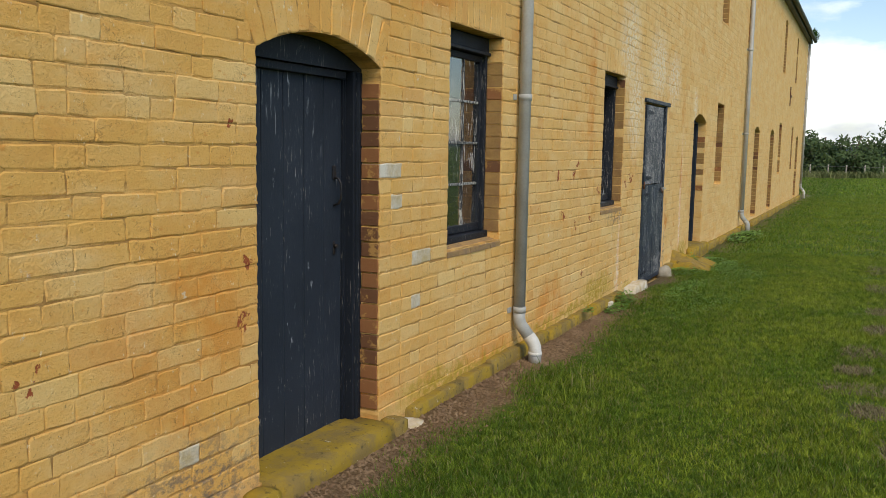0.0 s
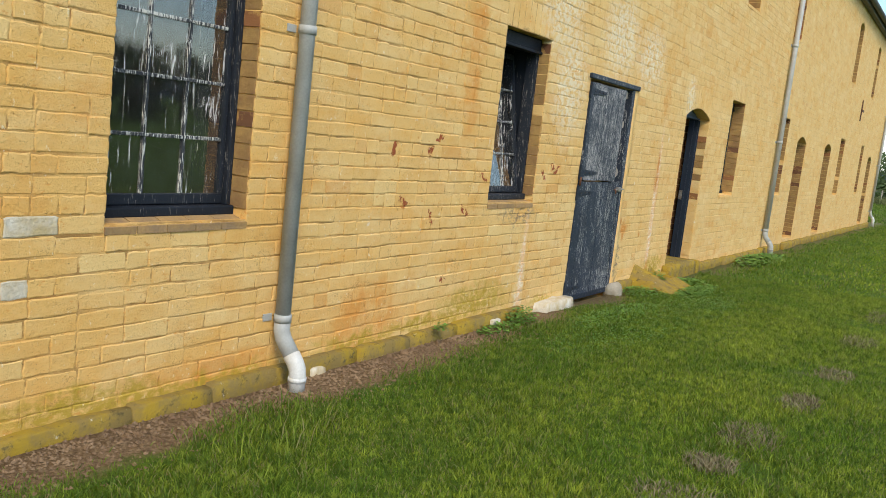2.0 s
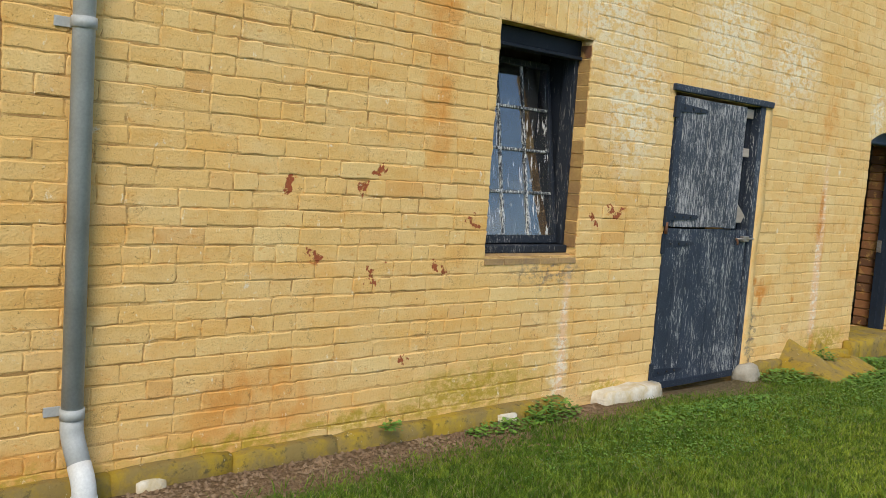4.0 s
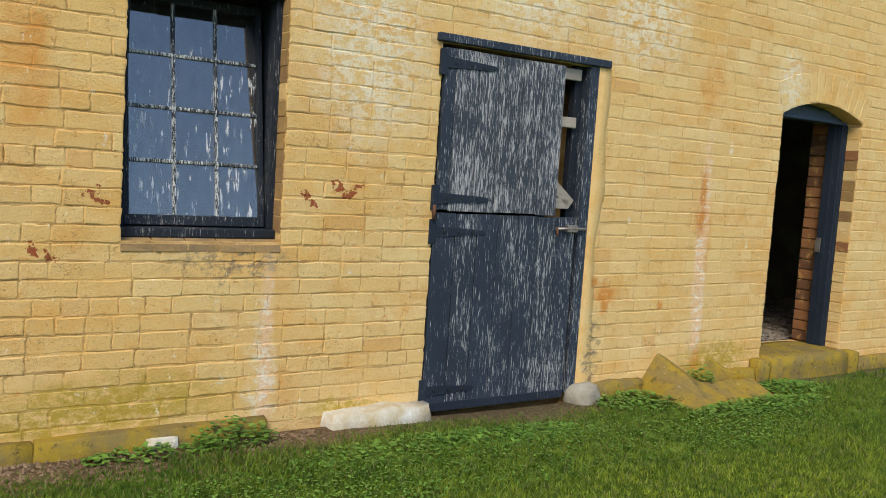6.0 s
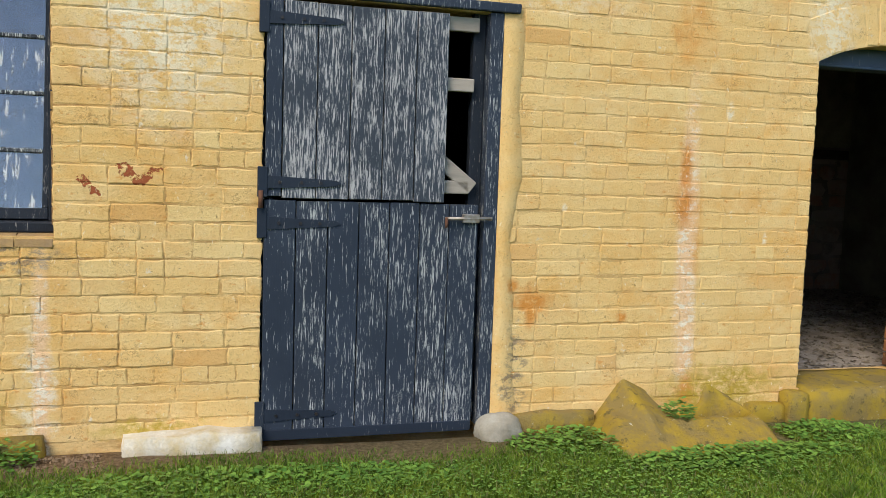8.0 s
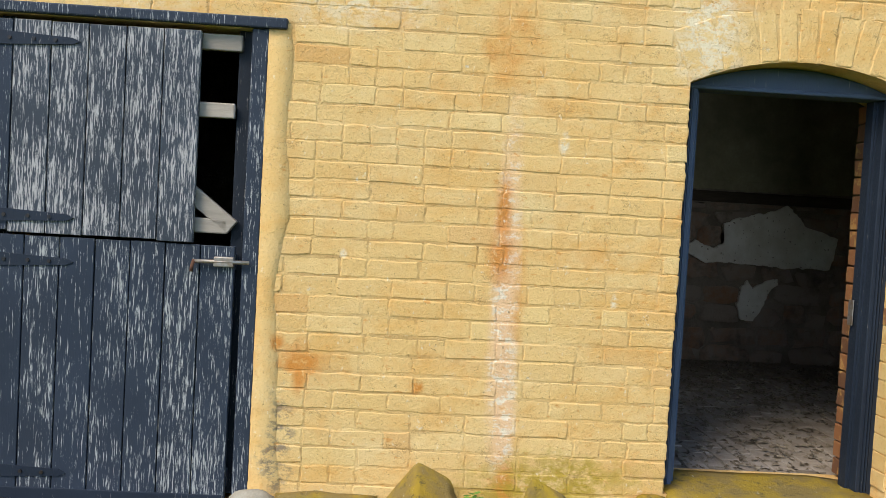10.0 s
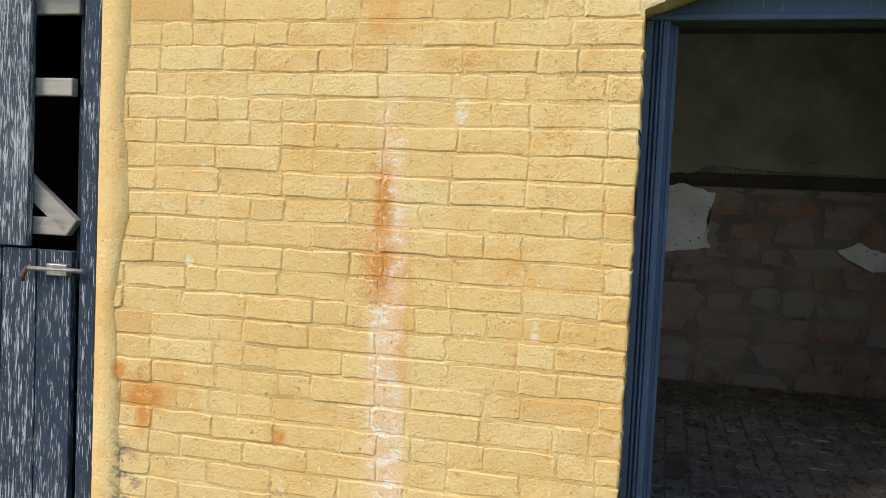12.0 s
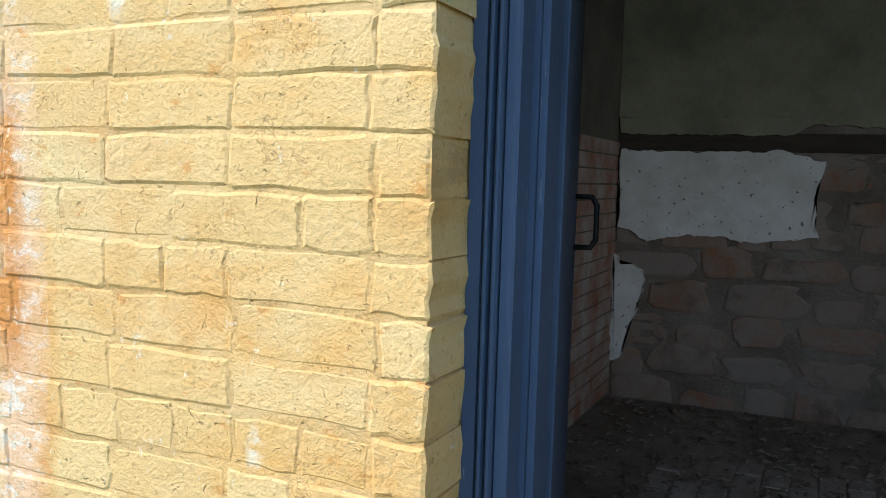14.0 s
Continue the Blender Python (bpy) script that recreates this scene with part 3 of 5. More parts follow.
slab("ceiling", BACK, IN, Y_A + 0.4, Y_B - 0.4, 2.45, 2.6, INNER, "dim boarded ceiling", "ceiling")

# ---- openings: doors and windows ----


def strip(profile, z0, z1, flip=False, y_ref=0.0):
    """A moulded upright: the profile (x, y) drawn out from z0 to z1."""
    bm = bmesh.new()
    pts = [(x, (2 * y_ref - y) if flip else y) for x, y in profile]
    a = [bm.verts.new((x, y, z0)) for x, y in pts]
    b = [bm.verts.new((x, y, z1)) for x, y in pts]
    k = len(pts)
    for i in range(k):
        bm.faces.new((a[i], a[(i + 1) % k], b[(i + 1) % k], b[i]))
    bm.faces.new(a[::-1])
    bm.faces.new(b)
    return bm


def arch_head(o, x0, x1, z_low, inset=0.004):
    """The frame's head that fills an arch down to z_low."""
    zc, rad = arc(o)
    y0, y1 = o[1] + inset, o[2] - inset
    c = (y0 + y1) / 2
    rad -= inset
    half = math.asin((y1 - y0) / 2 / rad)
    pts = [(y0, z_low), (y1, z_low)] + [(c + rad * math.sin(a), zc + rad * math.cos(a)) for a in np.linspace(half, -half, 17)]
    bm = bmesh.new()
    a = [bm.verts.new((x1, y, z)) for y, z in pts]
    b = [bm.verts.new((x0, y, z)) for y, z in pts]
    k = len(pts)
    bm.faces.new(a)
    bm.faces.new(b[::-1])
    for i in range(k):
        bm.faces.new((a[i], a[(i + 1) % k], b[(i + 1) % k], b[i]))
    return bm


def jamb_profile(xf, y0, w, deep=0.13):
    """Moulded jamb: outer flat, two beads, a step back to the inner stop."""
    p = [(xf - deep, y0), (xf, y0), (xf, y0 + 0.22 * w)]
    for c in (0.31, 0.45):
        p += [(xf - 0.012, y0 + (c - 0.065) * w)]
        p += [(xf - 0.005 + 0.012 * math.sin(a), y0 + c * w - 0.052 * w * math.cos(a)) for a in np.linspace(0.3, 2.84, 5)]
        p += [(xf - 0.012, y0 + (c + 0.065) * w)]
    p += [(xf - 0.003, y0 + 0.54 * w), (xf - 0.003, y0 + 0.70 * w), (xf - 0.006, y0 + 0.74 * w), (xf - 0.05, y0 + 0.76 * w), (xf - 0.05, y0 + 0.86 * w),
          (xf - 0.056, y0 + 0.87 * w), (xf - 0.053, y0 + 0.88 * w), (xf - 0.053, y0 + w), (xf - deep, y0 + w)]
    return p


def plank_set(parent, mat, x, thick, y0, y1, z0, z1, count, ragged=0.0, m=None):
    w = (y1 - y0) / count
    for i in range(count):
        lo = z0 + random.uniform(-ragged, ragged)
        b = box(x - thick, x + random.uniform(-0.0015, 0.0015), y0 + i * w + 0.0025, y0 + (i + 1) * w - 0.0025, lo, z1 + random.uniform(-ragged, ragged) * 0.5, 0.003, m=m)
        part("board", b, mat, parent)


def handle_bar(x, y, z, length, out):
    pts = [(x, y, z - length / 2), (x + out * 0.7, y, z - length * 0.42), (x + out, y, z - length * 0.25), (x + out, y, z + length * 0.25), (x + out * 0.7, y, z + length * 0.42), (x, y, z + length / 2)]
    return tube(pts, 0.006, 8)


# first door, shut
D1 = OPENINGS[0]
door = empty("plank_door", (-2.44, 3.37, -0.17), "closed slate-blue plank door with scratches in an arched opening", "door", "arched doors")
plank_set(door, SLATE, -2.465, 0.035, 2.95, 3.772, -0.165, 1.665, 5)
part("jamb", strip(jamb_profile(-2.40, 2.864, 0.085), -0.168, 1.68), FRAME_DARK, door)
part("jamb", strip(jamb_profile(-2.40, 2.864, 0.105), -0.168, 1.68, True, (2.864 + 3.871) / 2), FRAME_DARK, door)
part("head", arch_head(D1, -2.50, -2.405, 1.682), FRAME_DARK, door)
part("door_stop", box(-2.462, -2.43, 2.95, 3.765, 1.64, 1.68, 0.004), FRAME_DARK, door)
part("handle", handle_bar(-2.463, 3.70, 1.07, 0.15, 0.045), IRON, door, "black iron pull handle")
part("latch_plate", box(-2.463, -2.455, 3.685, 3.715, 1.13, 1.20, 0.003), IRON, door)
part("lock_plate", box(-2.463, -2.457, 3.69, 3.71, 0.74, 0.81, 0.003), IRON, door)
part("lock_knob", tube([(-2.46, 3.70, 0.785), (-2.44, 3.70, 0.785)], 0.011, 10), IRON, door)
adopt(door)

# stable door: shut below, upper leaf missing its last board
sd2 = empty("stable_door", (-2.29, 10.25, -0.24), "weathered slate-painted stable door in two leaves, one board missing", "door")
lower = part("lower_leaf", box(-2.345, -2.315, 9.70, 10.735, -0.16, -0.08, 0.004), SLATE_WORN, sd2)
upper = part("upper_leaf", box(-2.345, -2.315, 9.715, 10.72, 1.745, 1.815, 0.006), GREYWOOD, sd2, "bare grey timber ledge of the upper leaf")
for args in ((SLATE_WORN, -2.285, 0.03, 9.69, 10.735, -0.235, 0.905, 7, 0.004),):
    plank_set(lower, *args)
plank_set(upper, SLATE_GREY, -2.272, 0.03, 9.77, 10.555, 0.915, 1.815, 5, 0.005)
part("board", box(-2.302, -2.272, 9.695, 9.767, 0.925, 1.815, 0.003), SLATE_WORN, upper)
part("rail", box(-2.345, -2.31, 9.715, 10.70, 1.455, 1.52, 0.006), GREYWOOD, upper)
part("rail", box(-2.345, -2.31, 9.715, 10.69, 0.955, 1.02, 0.006), GREYWOOD, upper)
part("rail", box(-2.345, -2.315, 9.70, 10.735, 0.80, 0.87, 0.004), SLATE_WORN, lower)
part("brace", box(-0.018, 0.018, -0.62, 0.62, -0.035, 0.035, 0.005, m=pose(-2.328, 10.22, 1.365, -38, 0, 0)), GREYWOOD, upper)
part("lintel", box(-2.36, -2.262, 9.64, 10.915, 1.845, 1.89, 0.007, m=None, jitter=0.003), SLATE_WORN, sd2)
part("post", box(-2.40, -2.283, 10.765, 10.835, -0.22, 1.843, 0.006), SLATE_WORN, sd2)
part("post", box(-2.40, -2.35, 9.685, 9.74, -0.22, 1.843, 0.006), SLATE_WORN, sd2)
part("stop", box(-2.40, -2.35, 10.70, 10.763, -0.20, 1.843, 0.004), FRAME_DARK, sd2)
for zc, owner in ((1.735, upper), (0.99, upper), (0.80, lower), (-0.115, lower)):
    bm = bmesh.new()
    front = -2.264 if owner is upper else -2.278
    pts = [(9.70, zc - 0.03), (10.02, zc - 0.014), (10.05, zc), (10.02, zc + 0.014), (9.70, zc + 0.03)]
    a = [bm.verts.new((front, y, z)) for y, z in pts]
    b = [bm.verts.new((front - 0.02, y, z)) for y, z in pts]
    bm.faces.new(a)
    bm.faces.new(b[::-1])
    for i in range(5):
        bm.faces.new((a[i], a[(i + 1) % 5], b[(i + 1) % 5], b[i]))
    part("strap_hinge", bm, SLATE, owner, "tapered iron strap hinge painted slate")
    part("hinge_plate", box(-2.285, front + 0.003, 9.66, 9.705, zc - 0.07, zc + 0.07, 0.003), SLATE, owner)
    for yb in (9.76, 9.86, 9.95):
        part("bolt", tube([(front - 0.001, yb, zc), (front + 0.006, yb, zc)], 0.008, 8), IRON, owner)
part("hinge_pin", tube([(-2.262, 9.675, 0.87), (-2.262, 9.675, 0.95)], 0.011, 8), RUST, lower, "rusty hinge pin")
part("kick_rail", box(-2.286, -2.276, 9.70, 10.725, -0.236, -0.185, 0.003), SLATE, lower)
part("slide_bolt", tube([(-2.262, 10.56, 0.835), (-2.262, 10.80, 0.838)], 0.0085, 8), STEEL, lower, "worn steel slide bolt")
part("bolt_keeper", box(-2.285, -2.255, 10.65, 10.735, 0.815, 0.858, 0.004), STEEL, lower)
part("bolt_handle", tube([(-2.262, 10.565, 0.838), (-2.245, 10.562, 0.815), (-2.245, 10.56, 0.79)], 0.008, 8), RUST, lower)
adopt(sd2)

# third door: frame with the leaf swung inside
D3 = OPENINGS[4]
d3 = empty("open_door", (-2.46, 13.18, -0.10), "open doorway with beaded blue-black frame, leaf swung inside", "door", "arched doors")
part("jamb", strip(jamb_profile(-2.408, 12.679, 0.096, 0.115), -0.098, 1.726), FRAME_BLUE, d3)
# right jamb in darker SLATE: its dimmer look is put into the paint
part("jamb", strip(jamb_profile(-2.408, 12.679, 0.096, 0.115), -0.098, 1.726, True, (12.679 + 13.691) / 2), SLATE, d3)
part("head", arch_head(D3, -2.53, -2.435, 1.728), FRAME_BLUE, d3)
part("head_bead", box(-2.433, -2.412, 12.68, 13.69, 1.728, 1.748, 0.006), FRAME_BLUE, d3)
swing = pose(-2.55, 12.765, 0, 0, 0, 194)
leaf = part("leaf", box(0.0, 0.84, 0.014, 0.045, 1.42, 1.54, 0.003, m=swing @ Matrix.Identity(4)), FRAME_BLUE, d3)
for i in range(5):
    part("board", box(0.002 + i * 0.168, 0.166 + i * 0.168, -0.012, 0.014, -0.08, 1.68, 0.003, m=swing), FRAME_BLUE, leaf)
part("handle", tube([swing @ Vector(p) for p in ((0.72, -0.012, 1.00), (0.72, -0.05, 1.0), (0.72, -0.062, 1.02), (0.72, -0.062, 1.10), (0.72, -0.05, 1.12), (0.72, -0.012, 1.12))], 0.007, 8), IRON, leaf, "black iron D-shaped handle")
part("strike_plate", box(-2.52, -2.475, 13.578, 13.583, 0.68, 0.80, 0.002), STEEL, d3)
adopt(d3)

for i in range(21):
    zz = -0.085 + i * COURSE
    part("reveal_brick", box(W - THICK + 0.004, -2.55, 13.655, 13.703, zz, zz + COURSE - 0.008, 0.004, jitter=0.003), REDBRICK, facade)
    part("reveal_brick", box(W - THICK + 0.004, -2.545, 12.672, 12.684, zz, zz + COURSE - 0.008, 0.003), EARTHMORTAR, facade)
# the further doors
for o in (OPENINGS[7], OPENINGS[8], OPENINGS[11]):
    d = empty("plank_door", (-2.5, (o[1] + o[2]) / 2, o[3]), "dark plank door deep in an arched brick opening", "door", "arched doors")
    part("jamb", box(-2.66, -2.56, o[1] + 0.004, o[1] + 0.09, o[3] + 0.002, o[4] - 0.03, 0.004), FRAME_DARK, d)
    part("jamb", box(-2.66, -2.56, o[2] - 0.09, o[2] - 0.004, o[3] + 0.002, o[4] - 0.03, 0.004), FRAME_DARK, d)
    part("head", arch_head(o, -2.66, -2.565, o[4] - 0.028), FRAME_DARK, d)
    plank_set(d, SLATE, -2.62, 0.03, o[1] + 0.095, o[2] - 0.095, o[3] + 0.01, o[4] - 0.035, 5)
    adopt(d)


def sash_window(o, depth, tilt, label, rows=4, cols=3, head=0.10, detailed=True):
    """A small-paned sash in a timber frame; tilt leans the sash's top inwards."""
    _, y0, y1, z0, z1, rise = o
    xf = W - depth
    w = empty("sash_window", (xf, (y0 + y1) / 2, z0), label, "window", "sash windows")
    t = 0.036
    part("stile", box(xf - 0.10, xf, y0 + 0.003, y0 + t, z0 + 0.06, z1 - head, 0.005), FRAME_DARK, w)
    part("stile", box(xf - 0.10, xf, y1 - t, y1 - 0.003, z0 + 0.06, z1 - head, 0.005), FRAME_DARK, w)
    part("head", box(xf - 0.10, xf + 0.012, y0 + 0.003, y1 - 0.003, z1 - head, z1 - 0.004, 0.006), FRAME_DARK, w)
    part("head_mould", box(xf - 0.05, xf + 0.028, y0 + 0.004, y1 - 0.004, z1 - head - 0.022, z1 - head, 0.006), FRAME_DARK, w)
    part("window_sill", box(xf - 0.11, xf + 0.03, y0 + 0.003, y1 - 0.003, z0 + 0.012, z0 + 0.06, 0.008), FRAME_DARK, w, "flaking dark timber sill")
    # linings added to keep the inner reveals dark behind the glass
    for ya, yb in ((y0 + 0.003, y0 + 0.02), (y1 - 0.02, y1 - 0.003)):
        part("lining", box(W - THICK + 0.002, xf - 0.102, ya, yb, z0 + 0.06, z1 - 0.02, 0.003), FRAME_DARK, w)
    part("lining", box(W - THICK + 0.002, xf - 0.112, y0 + 0.003, y1 - 0.003, z0 + 0.03, z0 + 0.055, 0.003), FRAME_DARK, w)
    sa, sb = y0 + t + 0.006, y1 - t - 0.006
    lo, hi = z0 + 0.064, z1 - head - 0.026
    m = Matrix.Translation((xf - 0.045, 0, lo)) @ Matrix.Rotation(radians(-tilt), 4, "Y")
    height = hi - lo
    sash = part("sash", box(-0.02, 0.02, sa, sb, 0.0, 0.05, 0.004, m=m), FRAME_DARK, w, "small-paned sash with flaking paint")
    part("top_rail", box(-0.02, 0.02, sa, sb, height - 0.04, height, 0.004, m=m), FRAME_DARK, sash)
    part("side_rail", box(-0.02, 0.02, sa, sa + 0.026, 0.05, height - 0.04, 0.004, m=m), FRAME_DARK, sash)
    part("side_rail", box(-0.02, 0.02, sb - 0.026, sb, 0.05, height - 0.04, 0.004, m=m), FRAME_DARK, sash)
    pw, ph = (sb - sa - 0.06) / cols, (height - 0.09) / rows
    for c in range(1, cols):
        y = sa + 0.03 + c * pw
        part("glazing_bar", box(-0.014, 0.012, y - 0.009, y + 0.009, 0.05, height - 0.04, 0.004, m=m), SASH, sash)
    for r in range(1, rows):
        z = 0.05 + r * ph
        part("glazing_bar", box(-0.0145, 0.0135, sa + 0.03, sb - 0.03, z - 0.009, z + 0.009, 0.004, m=m), SASH, sash)
    for c in range(cols):
        for r in range(rows):
            wob = Matrix.Rotation(radians(random.uniform(-0.7, 0.7)), 4, "Y") @ Matrix.Rotation(radians(random.uniform(-0.6, 0.6)), 4, "Z")
            ctr = Vector((0, sa + 0.03 + (c + 0.5) * pw, 0.05 + (r + 0.5) * ph))
            g = box(-0.0015, 0.0015, -pw / 2 - 0.002, pw / 2 + 0.002, -ph / 2 - 0.002, ph / 2 + 0.002, m=m @ Matrix.Translation(ctr) @ wob)
            part("pane", g, GLASS, sash).visible_shadow = False
    adopt(w)
    return w


sash_window(OPENINGS[1], 0.118, 0.0, "dark sash window of twelve small streaked panes")
sash_window(OPENINGS[2], 0.10, 9.5, "dark small-paned sash window tipped open inwards at the top")
for o in OPENINGS[5:7] + OPENINGS[9:11]:
    sash_window(o, 0.17, 0.0, "dark small-paned sash window set deep in the wall")
for o in OPENINGS[12:]:
    sash_window(o, 0.2, 0.0, "dark upper-storey sash window in a deep reveal", 3, 2)

# sloping brick sills
for o in OPENINGS:
    if o[0] in ("window", "upper"):
        d = 0.12 if o[1] < 10 else 0.19
        bm = bmesh.new()
        pts = [(W + 0.008, o[3] - 0.012), (W + 0.008, o[3] - 0.045), (W - d - 0.05, o[3] - 0.045), (W - d - 0.05, o[3] + 0.035)]
        k = 5
        for j in range(k):
            ya = o[1] + 0.002 + (o[2] - o[1] - 0.004) * j / k
            yb = o[1] - 0.002 + (o[2] - o[1] + 0.0) * (j + 1) / k
            a = [bm.verts.new((x + random.uniform(-.004, .004), ya + 0.002, z)) for x, z in pts]
            b = [bm.verts.new((x + random.uniform(-.004, .004), yb - 0.002, z)) for x, z in pts]
            bm.faces.new(a)
            bm.faces.new(b[::-1])
            for i in range(4):
                bm.faces.new((a[i], a[(i + 1) % 4], b[(i + 1) % 4], b[i]))
        s = link("brick_sill", bm, SILL if o[1] < 10 else PAINT)
        s.parent = facade

# reveal bricks on each opening's +y side, mostly a darker ochre, course by course
REVEAL = simple("dark_ochre_reveal", (0.42, 0.25, 0.08), (0.27, 0.15, 0.06), 7, 0.9, 0.6, 60, dist=0.008)
vrnd = random.Random(21)
for o in OPENINGS[1:3] + OPENINGS[4:]:
    depth = 0.117 if o[1] < 13 else 0.165 if o[0] == "window" else 0.195 if o[0] == "upper" else 0.265
    if o[1] < 9:
        depth -= 0.0 if o[1] < 6 else 0.018
    z = o[3] + 0.05
    while z + 0.05 < o[4]:
        h = min(0.0831, o[4] - z)
        kind = vrnd.random()
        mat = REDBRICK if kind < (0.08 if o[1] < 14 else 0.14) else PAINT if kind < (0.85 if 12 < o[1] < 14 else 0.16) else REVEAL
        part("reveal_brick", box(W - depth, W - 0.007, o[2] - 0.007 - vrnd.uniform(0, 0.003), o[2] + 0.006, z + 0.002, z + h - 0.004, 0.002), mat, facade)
        z += 0.0831

# ---- downpipes ----


def downpipe(y, shoe_mat, x=W + 0.062, top=EAVE - 0.1, foot=-0.27, label="grey metal downpipe with a white plastic shoe"):
    p = empty("downpipe", (x, y, foot), label, "downpipe", "downpipes")
    part("pipe", tube([(x, y, top), (x, y, 0.10)], 0.042, 16), ZINC, p)
    part("lower_pipe", tube([(x, y, 0.12), (x, y, 0.06), (x + 0.012, y + 0.004, 0.02), (x + 0.085, y + 0.012, -0.075)], 0.045, 16), ZINC, p)
    part("shoe", tube([(x + 0.075, y + 0.01, -0.06), (x + 0.105, y + 0.014, -0.10), (x + 0.122, y + 0.016, -0.135), (x + 0.125, y + 0.017, -0.17), (x + 0.125, y + 0.017, foot)], 0.047, 16), shoe_mat, p, "white plastic pipe shoe")
    part("collar", tube([(x + 0.125, y + 0.017, -0.175), (x + 0.125, y + 0.017, -0.20)], 0.051, 16), shoe_mat, p)
    for z in (0.13, 1.665, 3.3, 4.9):
        br = part("bracket", tube([(x, y, z - 0.022), (x, y, z + 0.022)], 0.048, 16), ZINC, p)
        part("bracket_ear", box(W - 0.002, W + 0.012, y - 0.095, y - 0.03, z - 0.02, z + 0.02, 0.002), ZINC, br)
        part("bracket_ear", box(W - 0.002, W + 0.012, y + 0.03, y + 0.05, z - 0.02, z + 0.02, 0.002), ZINC, br)
    adopt(p)


downpipe(5.79, PVC)
downpipe(17.98, ZINC, foot=-0.33, label="grey metal downpipe on the painted brick facade")
downpipe(34.35, PVC, foot=-0.40, label="grey metal downpipe at the far corner of the facade")

# ---- roof and gutter ----
roof = empty("roof", (-4.3, 16.3, EAVE), "low-pitched grey corrugated iron roof with overhanging eaves", "roof")
for sgn in (0, 1):
    x_e, x_r, z_e, z_r = (W + 0.22, -4.30, EAVE + 0.02, EAVE + 1.35) if sgn == 0 else (BACK - 0.65, -4.31, EAVE + 0.0, EAVE + 1.35)
    verts, faces, k = [], [], 0
    for y in np.arange(Y_A - 0.2, Y_B + 0.25, 0.04):
        w = 0.012 * math.sin(2 * math.pi * y / 0.16)
        verts += [(x_e, y, z_e + w), (x_r, y, z_r + w), (x_r, y, z_r + w - 0.03), (x_e, y, z_e + w - 0.03)]
    for i in range(len(verts) // 4 - 1):
        for j in range(4):
            faces.append((4 * i + j, 4 * i + (j + 1) % 4, 4 * i + 4 + (j + 1) % 4, 4 * i + 4 + j))
    from_arrays("roof_sheet", verts, faces, ROOFTIN, roof)
part("fascia", box(W + 0.01, W + 0.14, Y_A, Y_B, EAVE - 0.14, EAVE - 0.03, 0.01), GUTTER, roof)
bm = bmesh.new()
prof = [(W + 0.15 + 0.065 * (1 + math.cos(a)), EAVE - 0.02 - 0.075 * math.sin(a)) for a in np.linspace(0, math.pi, 9)]
prof += [(W + 0.15 + 0.060 * (1 + math.cos(a)) + 0.005, EAVE - 0.02 - 0.070 * math.sin(a)) for a in np.linspace(math.pi, 0, 9)]
a = [bm.verts.new((x, Y_A - 0.1, z)) for x, z in prof]
b = [bm.verts.new((x, Y_B + 0.2, z)) for x, z in prof]
for i in range(len(prof)):
    bm.faces.new((a[i], a[(i + 1) % len(prof)], b[(i + 1) % len(prof)], b[i]))
part("gutter", bm, GUTTER, roof)
part("gable", box(BACK, W - 0.01, Y_B - 0.3, Y_B - 0.05, EAVE, EAVE + 0.4), GUTTER, roof)
adopt(roof)

tie = empty("wall_tie", (W, 28.1, 3.0), "rusty iron wall tie on the upper facade", "wall tie")
part("bar", box(W + 0.002, W + 0.03, 28.07, 28.13, 2.72, 3.28, 0.006), RUST, tie)
part("cross_bar", box(W + 0.031, W + 0.05, 28.0, 28.35, 2.97, 3.03, 0.005), RUST, tie)
adopt(tie)

# ---- foot of the wall ----


def lump(at, size, seed):
    bm = bmesh.new()
    bmesh.ops.create_icosphere(bm, subdivisions=4, radius=1.0)
    for v in bm.verts:
        n = noise.noise(v.co * 1.3 + Vector((seed, 0, 0))) * 0.22 + noise.noise(v.co * 5 + Vector((0, seed, 0))) * 0.06
        v.co = Vector((at[i] + v.co[i] * size[i] * (1 + n) for i in range(3)))
    for f in bm.faces:
        f.smooth = True
    return bm


y = 4.18
while y < 34.2:
    ln = random.uniform(0.45, 1.1)
    y1 = y + ln
    hit = [o for o in OPENINGS if o[0] in ("door", "stable") and y1 > o[1] - 0.12 and y < o[2] + 0.12]
    if 8.99 < y1 and y < 9.75:
        y = 9.75
        continue
    if hit:
        if hit[0][1] - 0.12 - y > 0.25:
            y1 = hit[0][1] - 0.13
        else:
            y = hit[0][2] + 0.13
            continue
    if 11.35 < y1 and y < 12.2:
        y1, y = (11.4, y) if y < 11.2 else (y1, 12.33)
        if y >= 12.3:
            y1 = 12.56
    if y1 - y > 0.12:
        top = -0.145 - 0.012 * random.random() - (0.004 * (y - 9) if y > 9 else 0.01 * (5.5 - y) if y < 5.5 else 0)
        b = rough_block(W - 0.05, W + random.uniform(0.055, 0.085), y - 0.012 * min(1, y1 - y), y1 + 0.012 * min(1, y1 - y), -0.6, top, 0.012, 4, y)
        s = tagged(link("plinth_stone", b, LICHEN), "lichen-stained stone plinth block at the foot of the wall", "plinth", "plinth stones", "structure")
    y = max(y1, y + 0.02) if y1 > y else y + ln
